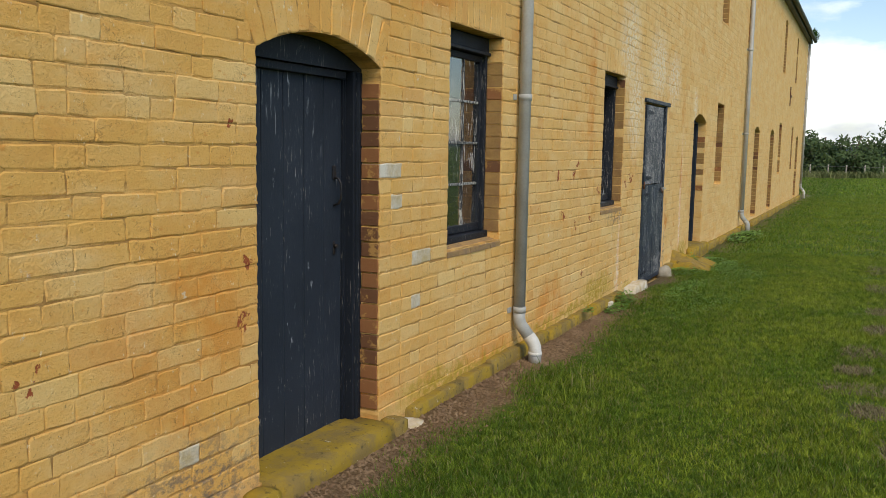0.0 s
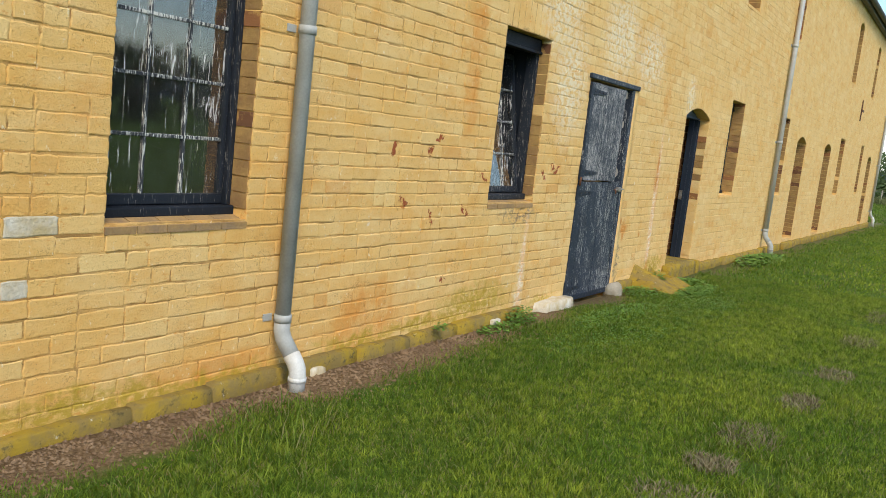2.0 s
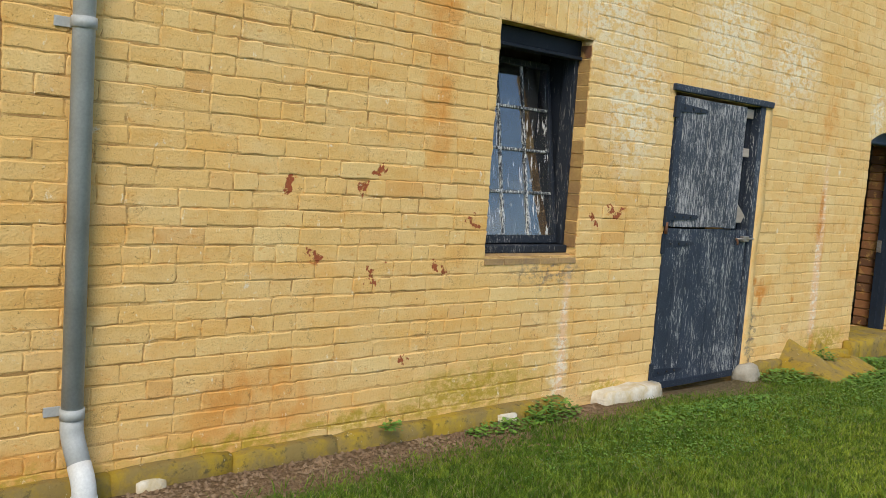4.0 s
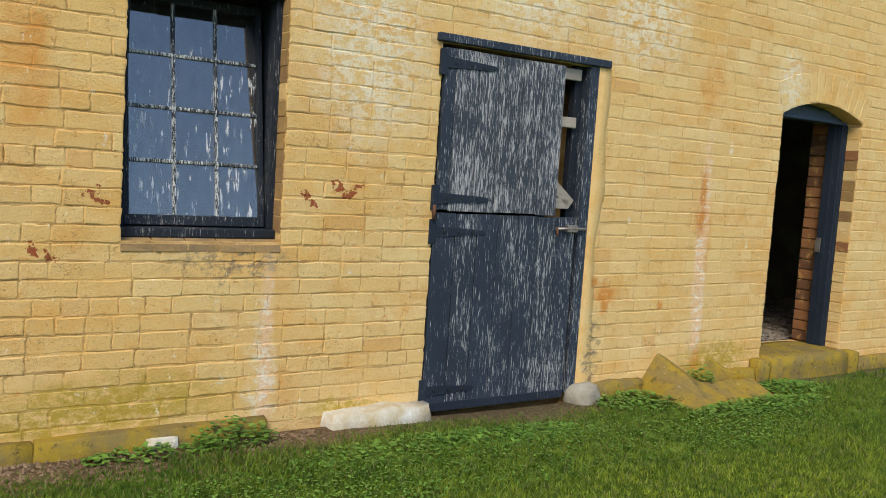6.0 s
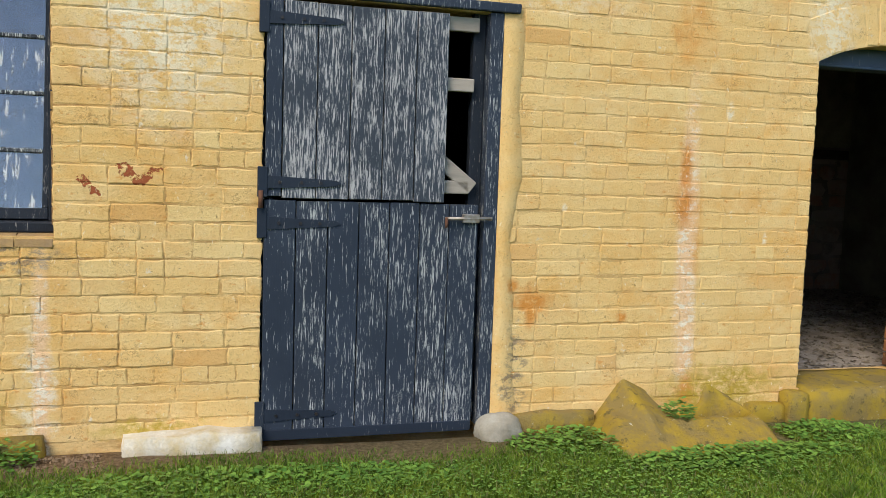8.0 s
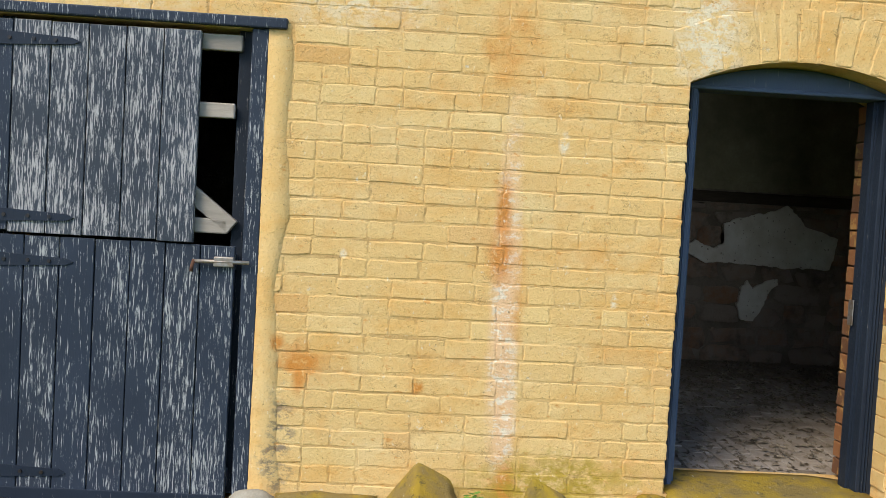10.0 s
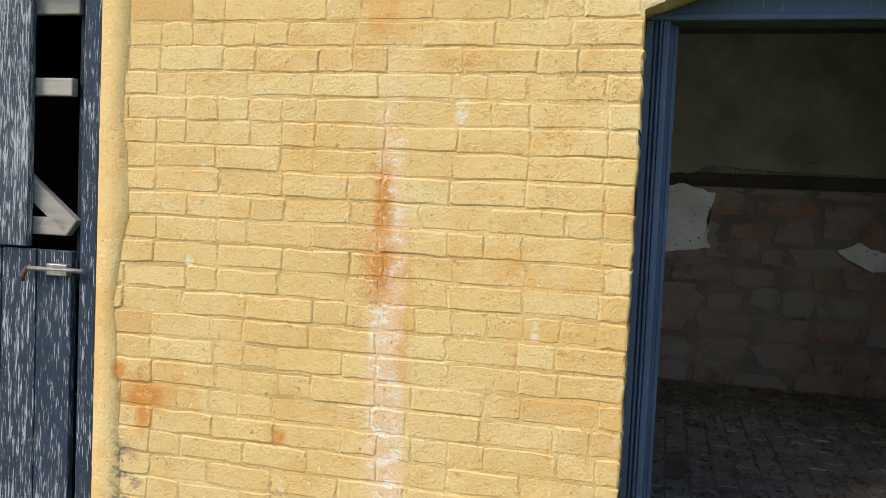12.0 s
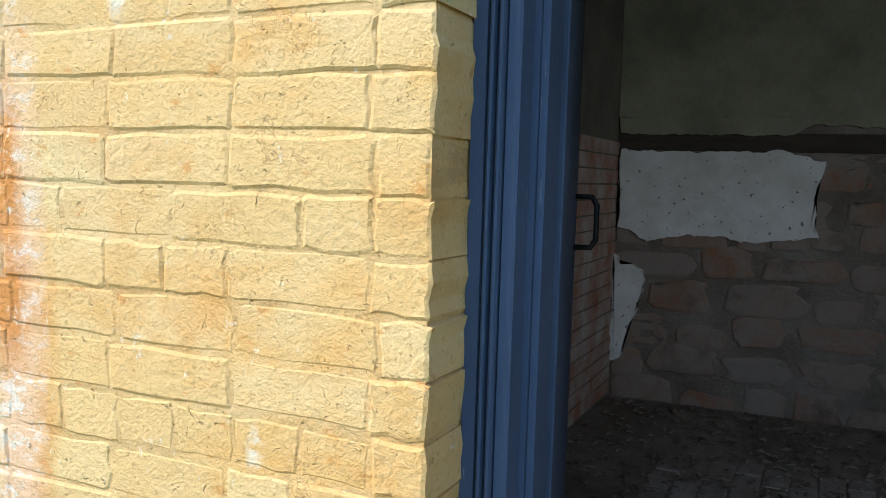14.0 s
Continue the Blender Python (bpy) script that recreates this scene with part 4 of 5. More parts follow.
for y0, y1, x1, z1 in ((9.07, 9.69, W + 0.125, -0.16), (4.02, 4.16, W + 0.14, -0.225), (6.05, 6.19, W + 0.08, -0.20), (8.15, 8.30, W + 0.10, -0.19)):
    tagged(link("white_stone", rough_block(W - 0.05, x1, y0, y1, -0.5, z1, 0.02, 4, y0 * 3), WHITESTONE), "whitewashed stone block at the foot of the wall", "stone", "white foot stones")
tagged(link("round_stone", lump((W + 0.05, 10.87, -0.24), (0.10, 0.125, 0.10), 3), CEMENT), "rounded grey cement lump beside the stable door", "stone")
for o, z, out, mat in ((D1, -0.172, 0.13, LICHEN), (D3, -0.102, 0.12, LICHEN), (OPENINGS[7], -0.2, 0.1, LICHEN), (OPENINGS[8], -0.22, 0.1, LICHEN), (OPENINGS[11], -0.25, 0.1, LICHEN)):
    b = rough_block(W - 0.38, W + out, o[1] + 0.006, o[2] - 0.006, z - 0.4, z + 0.014, 0.005, 5, o[1])
    st = tagged(link("door_step", b, mat), "worn stone door step yellow with lichen", "step", "door steps")
    for ya, yb in ((o[1] - 0.12, o[1] + 0.004), (o[2] - 0.004, o[2] + 0.12)):
        part("step_end", rough_block(W + 0.004, W + out - 0.004, ya, yb, z - 0.4, z + 0.006, 0.005, 3, ya), mat, st)
# cement fillet beside the stable door
bm = bmesh.new()
rows = []
for i in range(31):
    z = -0.2 + i * 0.069
    e = 10.93 + 0.05 * noise.noise(Vector((0, 3, z * 2.2))) + 0.045 * max(0, 0.5 - z) + 0.02 * noise.noise(Vector((7, 3, z * 9)))
    rows.append([bm.verts.new((W + dx, yy, z)) for dx, yy in ((-0.02, 10.834), (0.0068, 10.836), (0.0072, (e + 10.84) / 2), (0.0066, e), (-0.004, e + 0.006))])
for a, b in zip(rows, rows[1:]):
    for j in range(4):
        bm.faces.new((a[j], a[j + 1], b[j + 1], b[j])).smooth = True
tagged(link("trim_cement", bm, PAINT), "pale cement patching beside the stable door frame", "patching", kind="structure")

# ---- stone gully basin ----


def basin_height(x, y):
    """Left horn against the wall, a low front rim, a dished apron and a round cup with its own horn."""
    d = x - W
    v = min(1.0, max(0.0, d / 0.62))
    horn = 0.0 - 0.46 * max(0.0, y - 11.57) - 1.25 * max(0.0, 11.57 - y) - 0.36 * d
    rim = -0.135 - 0.07 * d
    horn2 = -0.045 - 0.55 * abs(y - 12.09) - 0.5 * d
    h = max(horn, rim, horn2)
    # sides fall away to the ground
    h = min(h, -0.005 - 1.3 * max(0.0, 11.57 - 0.10 * v - y))
    if y > 12.24 - 0.10 * v:
        h = min(h, -0.12 - 1.1 * (y - 12.24 + 0.10 * v))
    if d > 0.30:
        h -= 0.30 * (d - 0.30) + 0.9 * max(0.0, d - 0.54)
    apron = math.hypot((d - 0.06) / 0.24, (y - 11.90) / 0.17)
    if apron < 1.0:
        h = min(h, -0.14 - 0.07 * (1 - apron * apron))
    cup = math.hypot((d - 0.15) / 0.125, (y - 12.10) / 0.125)
    if cup < 1.0:
        h = min(h, -0.13 - 0.20 * (1 - cup ** 4))
    return max(-0.42, h) + 0.007 * noise.noise(Vector((x * 9, y * 9, 1))) + 0.003 * noise.noise(Vector((x * 31, y * 31, 4)))


verts, faces = [], []
NX, NY = 60, 100
for i in range(NY + 1):
    for j in range(NX + 1):
        x, yy = W - 0.01 + 0.68 * j / NX, 11.30 + 1.14 * i / NY
        verts.append((x, yy, basin_height(x, yy)))
for i in range(NY):
    for j in range(NX):
        q = i * (NX + 1) + j
        faces.append((q, q + 1, q + NX + 2, q + NX + 1))
for _ in range(2):
    soft = list(verts)
    for i in range(1, NY):
        for j in range(1, NX):
            q = i * (NX + 1) + j
            zs = [verts[q + k][2] for k in (0, 1, -1, NX + 1, -NX - 1)]
            soft[q] = (verts[q][0], verts[q][1], sum(zs) / 5)
    verts = soft
base = len(verts)
ring = [j for j in range(NX + 1)] + [(i + 1) * (NX + 1) - 1 for i in range(1, NY + 1)] + [NY * (NX + 1) + j for j in range(NX - 1, -1, -1)] + [i * (NX + 1) for i in range(NY - 1, 0, -1)]
verts += [(verts[q][0], verts[q][1], -0.6) for q in ring]
for i in range(len(ring)):
    k = (i + 1) % len(ring)
    faces.append((ring[i], base + i, base + k, ring[k]))
faces.append(tuple(base + i for i in range(len(ring)))[::-1])
tagged(from_arrays("stone_basin", verts, faces, LICHEN, smooth=True), "mossy ochre stone gully basin with a raised lip against the wall", "basin")

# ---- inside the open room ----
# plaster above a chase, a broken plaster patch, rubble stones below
pl = tagged(link("plaster", box(BACK - 0.01, BACK + 0.03, 12.0, 16.4, 1.53, 2.45, 0.006), LIMEWASH), "stained upper plaster on the rear wall, toned dark for the dim room", "plaster", kind="structure")


def ragged_patch(name, outline, mat, seed, label, grain=0.018):
    """A broken sheet of plaster on the rear wall: the outline's sides crumble."""
    bm = bmesh.new()
    ring = []
    for (ya, za), (yb, zb) in zip(outline, outline[1:] + outline[:1]):
        n = max(1, int(math.hypot(yb - ya, zb - za) / 0.022))
        for i in range(n):
            y, z = ya + (yb - ya) * i / n, za + (zb - za) * i / n
            v = noise.noise_vector(Vector((seed, y * 9, z * 9))) * grain + noise.noise_vector(Vector((seed, y * 31, z * 31))) * grain * 0.7
            ring.append((y + v.y, z + v.z))
    a = [bm.verts.new((BACK + 0.034, y, z)) for y, z in ring]
    b = [bm.verts.new((BACK - 0.005, y, z)) for y, z in ring]
    bm.faces.new(a)
    for i in range(len(a)):
        bm.faces.new((a[i], a[(i + 1) % len(a)], b[(i + 1) % len(a)], b[i]))
    bmesh.ops.triangulate(bm, faces=[f for f in bm.faces if len(f.verts) > 4])
    return tagged(link(name, bm, mat), label, "plaster", kind="structure")


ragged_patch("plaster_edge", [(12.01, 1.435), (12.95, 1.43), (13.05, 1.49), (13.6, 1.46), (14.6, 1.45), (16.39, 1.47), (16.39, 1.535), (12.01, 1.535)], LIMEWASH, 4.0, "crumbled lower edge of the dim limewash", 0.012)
ragged_patch("plaster_patch_1", [(12.03, 0.90), (12.18, 0.83), (12.5, 0.87), (12.8, 0.84), (13.10, 0.88), (13.07, 1.1), (13.12, 1.30), (12.9, 1.34), (12.5, 1.335), (12.02, 1.345)], PLASTER, 2.0, "broken patch of spotted white plaster on rubble")
ragged_patch("plaster_patch_2", [(12.01, 0.08), (12.06, 0.10), (12.13, 0.35), (12.20, 0.60), (12.19, 0.65), (12.06, 0.68), (12.01, 0.74)], PLASTER, 5.0, "broken strip of pale plaster in the room corner")
ragged_patch("plaster_patch_3", [(13.97, 0.9), (14.11, 0.98), (14.28, 0.91), (14.37, 0.97), (14.35, 1.15), (14.57, 1.22), (14.83, 1.28), (14.94, 1.34), (15.15, 1.15), (15.43, 1.06), (15.37, 0.77), (14.88, 0.77), (14.42, 0.79), (14.2, 0.78)], PLASTER, 9.0, "ragged patch of white plaster on rubble")
ragged_patch("plaster_patch_4", [(14.56, 0.56), (14.62, 0.64), (14.67, 0.57), (14.78, 0.64), (14.89, 0.66), (14.9, 0.61), (14.81, 0.54), (14.78, 0.42), (14.7, 0.27), (14.56, 0.28), (14.53, 0.39)], PLASTER, 12.0, "small ragged patch of dim plaster on rubble")
# strip in the chase: the groove's darkness is put into its colour
chase = tagged(link("trim_chase", box(BACK - 0.01, BACK + 0.012, 12.0, 16.4, 1.34, 1.44, 0.004, jitter=0.004), CHASE_DARK), "dark strip set in the chase of the rear wall", "batten", kind="structure")
rear = bpy.data.objects["wall_west"]


def rubble(cy, cz, w, h, seed):
    """An irregular field stone, nearly flush with the mortar, its face domed and uneven."""
    rnd = random.Random(seed)
    bm = bmesh.new()
    n, rings = 13, []
    wob = [rnd.uniform(0.74, 1.10) for _ in range(n)]
    proud = rnd.uniform(0.001, 0.010)
    for x, g in ((BACK - 0.06, 1.0), (BACK + proud * 0.4, 0.99), (BACK + proud, 0.88), (BACK + proud * 1.15, 0.5)):
        ring = []
        for i in range(n):
            a = 2 * math.pi * i / n
            c, q = math.cos(a), math.sin(a)
            y, z = math.copysign(abs(c) ** 0.42, c) * w / 2 * wob[i] * g, math.copysign(abs(q) ** 0.42, q) * h / 2 * wob[(i * 5) % n] * g
            ring.append(bm.verts.new((x + rnd.uniform(-0.003, 0.003), cy + y, cz + z)))
        rings.append(ring)
    for a, b in zip(rings, rings[1:]):
        for i in range(n):
            bm.faces.new((a[i], a[(i + 1) % n], b[(i + 1) % n], b[i])).smooth = True
    bm.faces.new(rings[-1]).smooth = True
    return bm


z = -0.20
while z < 1.30:
    h = random.uniform(0.14, 0.24)
    y = 12.0
    while y < 16.35:
        ln = random.uniform(0.16, 0.52)
        lift, tall = random.uniform(-0.035, 0.035), h * random.uniform(0.75, 1.12)
        top = min(z + h / 2 + lift + tall / 2, 1.335)
        bot = z + h / 2 + lift - tall / 2
        part("stone", rubble(y + ln / 2, (top + bot) / 2, ln * 0.97, top - bot, int(y * 700 + z * 31)), RUBBLE, rear)
        y += ln
    z += h
side = bpy.data.objects["partition_wall_3"]
WHITEBRICK = simple("limewashed_brick", (0.50, 0.44, 0.36), (0.36, 0.13, 0.06), 4.5, 0.9, 0.5, 50, dist=0.01)
for r in range(18):
    for c in range(16):
        y0 = IN - 0.02 - c * 0.235 - (0.115 if r % 2 else 0)
        part("brick", box(y0 - 0.225, y0, 11.99, 12.006 + random.uniform(-.003, .003), -0.10 + r * 0.083, -0.026 + r * 0.083), WHITEBRICK, side)
# worn brick paving of the room
PAVER = simple("worn_floor_brick", (0.26, 0.21, 0.165), (0.40, 0.35, 0.30), 5, 0.7, 0.6, 50, dist=0.008)
room_floor = bpy.data.objects["floor_inside"]
prnd = random.Random(5)
paver_meshes = []
for i in range(8):
    b = box(-0.113, 0.113, -0.052, 0.052, -0.03, 0.012 + prnd.uniform(-0.004, 0.004), 0.006, jitter=0.004)
    me = bpy.data.meshes.new("paver")
    b.to_mesh(me)
    b.free()
    me.materials.append(PAVER)
    paver_meshes.append(me)
for r in range(26):
    for c in range(11):
        o = new("paver", prnd.choice(paver_meshes))
        o.parent = room_floor
        o.location = (IN - 0.12 - c * 0.236 - (0.118 if r % 2 else 0), 12.56 + r * 0.113, -0.128 + prnd.uniform(-0.004, 0.004))
        o.rotation_euler = (prnd.uniform(-0.03, 0.03), prnd.uniform(-0.03, 0.03), prnd.uniform(-0.03, 0.03))
# litter on the floor
LITTER = simple("straw_and_dung_litter", (0.10, 0.075, 0.05), (0.32, 0.27, 0.20), 9, 0.95, 0.3, 60)
verts, faces = [], []
for i in range(5200):
    x, y = random.uniform(BACK + 0.05, IN), random.uniform(12.05, 16.3)
    a, l, w = random.uniform(0, 6.28), random.uniform(0.008, 0.035), random.uniform(0.004, 0.018)
    c, s, q = math.cos(a), math.sin(a), len(verts)
    zz = -0.112
    verts += [(x + l * c, y + l * s, zz), (x - w * s, y + w * c, zz + 0.012), (x - l * c, y - l * s, zz), (x + w * s, y - w * c, zz + 0.004)]
    faces += [(q, q + 1, q + 2), (q, q + 2, q + 3)]
tagged(from_arrays("floor_litter", verts, faces, LITTER), "dry straw, droppings and crumbs over the floor", "litter", kind="stuff")

# ---- grass and weeds ----
rng = np.random.default_rng(4)


def blades(name, n, xr, yr, hmin, hmax, width, mat, label, keep=None):
    x, y = rng.uniform(*xr, n), rng.uniform(*yr, n)
    if keep is not None:
        ok = keep(x, y)
        x, y = x[ok], y[ok]
    n = len(x)
    z = np.array([ground_z(a, b) for a, b in zip(x, y)]) - 0.004
    h = rng.uniform(hmin, hmax, n) * (0.75 + 0.5 * np.sin(x * 2.3 + 1.7 * np.sin(y * 1.1)) ** 2)
    a, b = rng.uniform(0, 2 * np.pi, n), rng.uniform(0, 2 * np.pi, n)
    lean = rng.uniform(0.2, 1.1, n) * h
    dx, dy = np.cos(a) * width / 2, np.sin(a) * width / 2
    lx, ly = np.cos(b) * lean, np.sin(b) * lean
    v = np.empty((n, 5, 3))
    v[:, 0] = np.stack([x - dx, y - dy, z], 1)
    v[:, 1] = np.stack([x + dx, y + dy, z], 1)
    v[:, 2] = np.stack([x + dx * 0.8 + lx * 0.4, y + dy * 0.8 + ly * 0.4, z + h * 0.62], 1)
    v[:, 3] = np.stack([x - dx * 0.8 + lx * 0.4, y - dy * 0.8 + ly * 0.4, z + h * 0.62], 1)
    v[:, 4] = np.stack([x + lx, y + ly, z + h * 0.93], 1)
    me = bpy.data.meshes.new(name)
    me.vertices.add(n * 5)
    me.vertices.foreach_set("co", v.reshape(-1))
    idx = (np.arange(n) * 5)[:, None]
    loops = (idx + np.array([[0, 1, 2, 3, 3, 2, 4]])).reshape(-1)
    me.loops.add(n * 7)
    me.loops.foreach_set("vertex_index", loops)
    starts = ((np.arange(n) * 7)[:, None] + np.array([[0, 4]])).reshape(-1)
    me.polygons.add(n * 2)
    me.polygons.foreach_set("loop_start", starts)
    me.update(calc_edges=True)
    me.materials.append(mat)
    return tagged(new(name, me), label, "grass", kind="stuff")


def off_soil(x, y):
    e = -1.86 + 0.22 * np.sin(y * 3.1 + np.sin(y * 1.3)) * 0.5 + rng.normal(0, 0.09, len(x))
    e = np.where(y > 8.2, e - 0.17, e)
    worn = (np.abs(x - 0.12) < 0.2) & (np.sin(y * 5.1) + np.sin(y * 2.3 + 1) > 0.7) & (rng.random(len(x)) < 0.7)
    basin = (x < -1.72) & (y > 11.35) & (y < 12.35)
    return (x > e) & ~worn & ~basin & (x > W + 0.14)


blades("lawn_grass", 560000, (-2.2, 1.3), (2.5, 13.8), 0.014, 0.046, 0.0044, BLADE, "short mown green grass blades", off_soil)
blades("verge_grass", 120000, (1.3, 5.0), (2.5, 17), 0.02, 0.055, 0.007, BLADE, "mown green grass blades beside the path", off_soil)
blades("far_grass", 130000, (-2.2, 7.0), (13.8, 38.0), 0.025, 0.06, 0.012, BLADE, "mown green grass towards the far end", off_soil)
blades("distant_grass", 60000, (-6.0, 16.0), (38.0, 72.0), 0.05, 0.11, 0.035, BLADE, "mown green grass of the field beyond the building")
blades("edge_grass", 5000, (-1.98, -1.45), (2.8, 18), 0.05, 0.11, 0.005, BLADE, "longer uncut grass along the soil edge", lambda x, y: np.sin(y * 4.0) + np.sin(y * 1.7 + x) > 0.5)


HAYCUT = simple("dry_mown_clippings", (0.30, 0.25, 0.15), (0.18, 0.16, 0.08), 12, 0.95, 0.2, 90)
for cx, cy, rx, ry in ((0.05, 6.86, 0.16, 0.2), (0.03, 5.78, 0.22, 0.16), (0.19, 8.8, 0.13, 0.25), (0.0, 6.3, 0.12, 0.12), (0.1, 5.3, 0.1, 0.15), (0.15, 7.7, 0.1, 0.2), (0.2, 10.2, 0.15, 0.3), (0.25, 4.6, 0.12, 0.2), (0.2, 12.0, 0.15, 0.4)):
    blades("dry_clippings", 800, (cx - rx, cx + rx), (cy - ry, cy + ry), 0.02, 0.055, 0.006, HAYCUT, "clumps of dry mown clippings on the lawn",
           lambda x, y: ((x - cx) / rx) ** 2 + ((y - cy) / ry) ** 2 + rng.normal(0, 0.3, len(x)) < 1)


def weed_patch(name, cx, cy, rx, ry, n, tall, label, zb=None, leaf=0.02):
    verts, faces = [], []
    for i in range(n):
        r, a = math.sqrt(random.random()), random.uniform(0, 6.283)
        x, y = cx + rx * r * math.cos(a), cy + ry * r * math.sin(a)
        x = max(x, W + 0.02)
        z = (ground_z(x, y) if zb is None else zb) + random.uniform(0.015, tall) * (1.1 - r * 0.7)
        b, l = random.uniform(0, 6.283), leaf * random.uniform(0.6, 1.3)
        up = random.uniform(-0.35, 0.5)
        c, s, q = math.cos(b), math.sin(b), len(verts)
        pts = [(0, 0, 0), (0.5, 0.5, up * 0.5), (1.1, 0.38, up), (1.35, 0, up * 1.1), (1.1, -0.38, up), (0.5, -0.5, up * 0.5)]
        verts += [(x + l * (p * c - k * s), y + l * (p * s + k * c), z + l * u) for p, k, u in pts]
        faces.append(tuple(range(q, q + 6)))
    return tagged(from_arrays(name, verts, faces, WEED), label, "weeds", "wall-foot weeds", "stuff")


weed_patch("weed_clump", -2.14, 8.55, 0.10, 0.20, 420, 0.15, "leafy green weeds growing at the wall foot")
weed_patch("weed_clump", -2.12, 8.15, 0.09, 0.30, 260, 0.06, "low green weeds on the soil edge")
weed_patch("weed_clump", -1.72, 9.6, 0.22, 0.95, 1900, 0.045, "low clover-like weeds before the stable door")
weed_patch("clover_mat", -1.45, 10.6, 0.42, 3.0, 9000, 0.04, "bright clover growing through the mown grass", leaf=0.012)
weed_patch("weed_clump", -2.02, 11.2, 0.22, 0.35, 900, 0.08, "leafy weeds between cement lump and basin")
weed_patch("weed_clump", -1.65, 11.9, 0.16, 0.65, 1400, 0.07, "clover-like weeds in front of the basin")
weed_patch("weed_clump", -1.95, 12.65, 0.22, 0.3, 900, 0.06, "clover-like weeds beside the basin")
weed_patch("weed_clump", -2.09, 11.80, 0.10, 0.09, 190, 0.12, "green weeds growing in the stone basin", -0.17)
weed_patch("weed_clump", -1.95, 16.6, 0.3, 1.2, 900, 0.12, "leafy weeds at the wall foot further on", leaf=0.04)
weed_patch("gutter_weeds", W + 0.2, 34.2, 0.12, 0.45, 500, 0.42, "tuft of weeds growing in the far gutter", EAVE - 0.03, leaf=0.06)
weed_patch("weed_clump", -2.16, 7.35, 0.04, 0.06, 60, 0.07, "small green weed rooted at the plinth", -0.15)

# crumbs and leaf litter on the soil strip
verts, faces = [], []
for i in range(5200):
    y, x = random.uniform(2.4, 9.0), W + 0.07 + abs(random.gauss(0, 0.19))
    z = ground_z(x, y) + 0.002
    s = random.choice((0.004, 0.006, 0.009, 0.014))
    q = len(verts)
    a = random.uniform(0, 6.283)
    for k in range(4):
        verts.append((x + s * math.cos(a + k * 1.57) * random.uniform(0.6, 1.2), y + s * math.sin(a + k * 1.57) * random.uniform(0.6, 1.2), z))
    verts.append((x, y, z + s * 0.7))
    faces += [(q, q + 1, q + 4), (q + 1, q + 2, q + 4), (q + 2, q + 3, q + 4), (q + 3, q, q + 4)]
tagged(from_arrays("soil_crumbs", verts, faces, SOIL), "crumbs of soil, grit and paint flakes on bare earth", "litter", kind="stuff")

# ---- distance ----


def tree(x, y, h, seed, spread=0.5, leaves=1500, size=0.16):
    rnd = random.Random(seed)
    z0 = ground_z(x, min(y, 75)) - 0.05
    t = empty("tree", (x, y, z0), "bushy grey-green tree in the far hedgerow", "tree", "far trees")
    part("trunk", tube([(x, y, z0), (x + 0.05 * h * rnd.uniform(-1, 1), y, z0 + h * 0.3), (x + 0.08 * h * rnd.uniform(-1, 1), y, z0 + h * 0.75)], [0.035 * h, 0.025 * h, 0.01 * h], 8), BARK, t)
    cl = []
    for i in range(13):
        a, rr = rnd.uniform(0, 6.283), spread * h * math.sqrt(rnd.random())
        c = (x + rr * math.cos(a), y + rr * math.sin(a), z0 + h * rnd.uniform(0.12, 0.9) * (1 - 0.35 * rr / (spread * h)), h * rnd.uniform(0.11, 0.22))
        cl.append(c)
        if i < 6:
            part("limb", tube([(x, y, z0 + h * 0.25), ((x + c[0]) / 2, (y + c[1]) / 2, z0 + (c[2] - z0) * 0.65), c[:3]], [0.018 * h, 0.012 * h, 0.004 * h], 6), BARK, t)
    verts, faces = [], []
    for i in range(leaves):
        c = rnd.choice(cl)
        d = Vector((rnd.gauss(0, 1), rnd.gauss(0, 1), rnd.gauss(0, 0.8)))
        p = Vector(c[:3]) + d.normalized() * c[3] * rnd.random() ** 0.4 * 1.1
        u = Vector((rnd.gauss(0, 1), rnd.gauss(0, 1), rnd.gauss(0, 1))).normalized() * size * rnd.uniform(0.6, 1.4)
        v = u.orthogonal().normalized() * size * 0.6
        q = len(verts)
        verts += [tuple(p - u), tuple(p + v), tuple(p + u), tuple(p - v)]
        faces.append((q, q + 1, q + 2, q + 3))
    from_arrays("crown", verts, faces, LEAF, t)
    adopt(t)


for i in range(20):
    tree(-9.5 + i * 1.75 + random.uniform(-0.6, 0.6), 80 + random.uniform(-3, 5), random.uniform(3.9, 6.0), 50 + i)
for i in range(12):
    tree(40 + random.uniform(-3, 3), -6 + i * 4.6 + random.uniform(-1, 1), random.uniform(4.5, 7.5), 90 + i, 0.55, 1100, 0.28)
fence = empty("wire_fence", (0, 74, -0.55), "grey timber post fence before the far trees", "fence")
for i in range(24):
    x = -12 + i * 1.3
    part("post", tube([(x, 74, -0.7), (x + random.uniform(-.03, .03), 74, 0.45)], 0.05, 6), GREYWOOD, fence)
part("wire", tube([(-12, 73.95, 0.3), (19, 73.95, 0.3)], 0.012, 4), STEEL, fence)
adopt(fence)
HAY = simple("dry_field_grass", (0.20, 0.19, 0.07), (0.12, 0.15, 0.045), 0.6, 0.95, 0.5, 9)
blades("tall_field_grass", 9000, (-14, 25), (70, 78), 0.3, 0.6, 0.08, HAY, "tall dry grass before the far trees")
# distance haze is put into the hills' blue colour
HILL = simple("blue_hills", (0.07, 0.10, 0.13), (0.055, 0.08, 0.10), 0.01, 1.0, 0.0, 0.05)
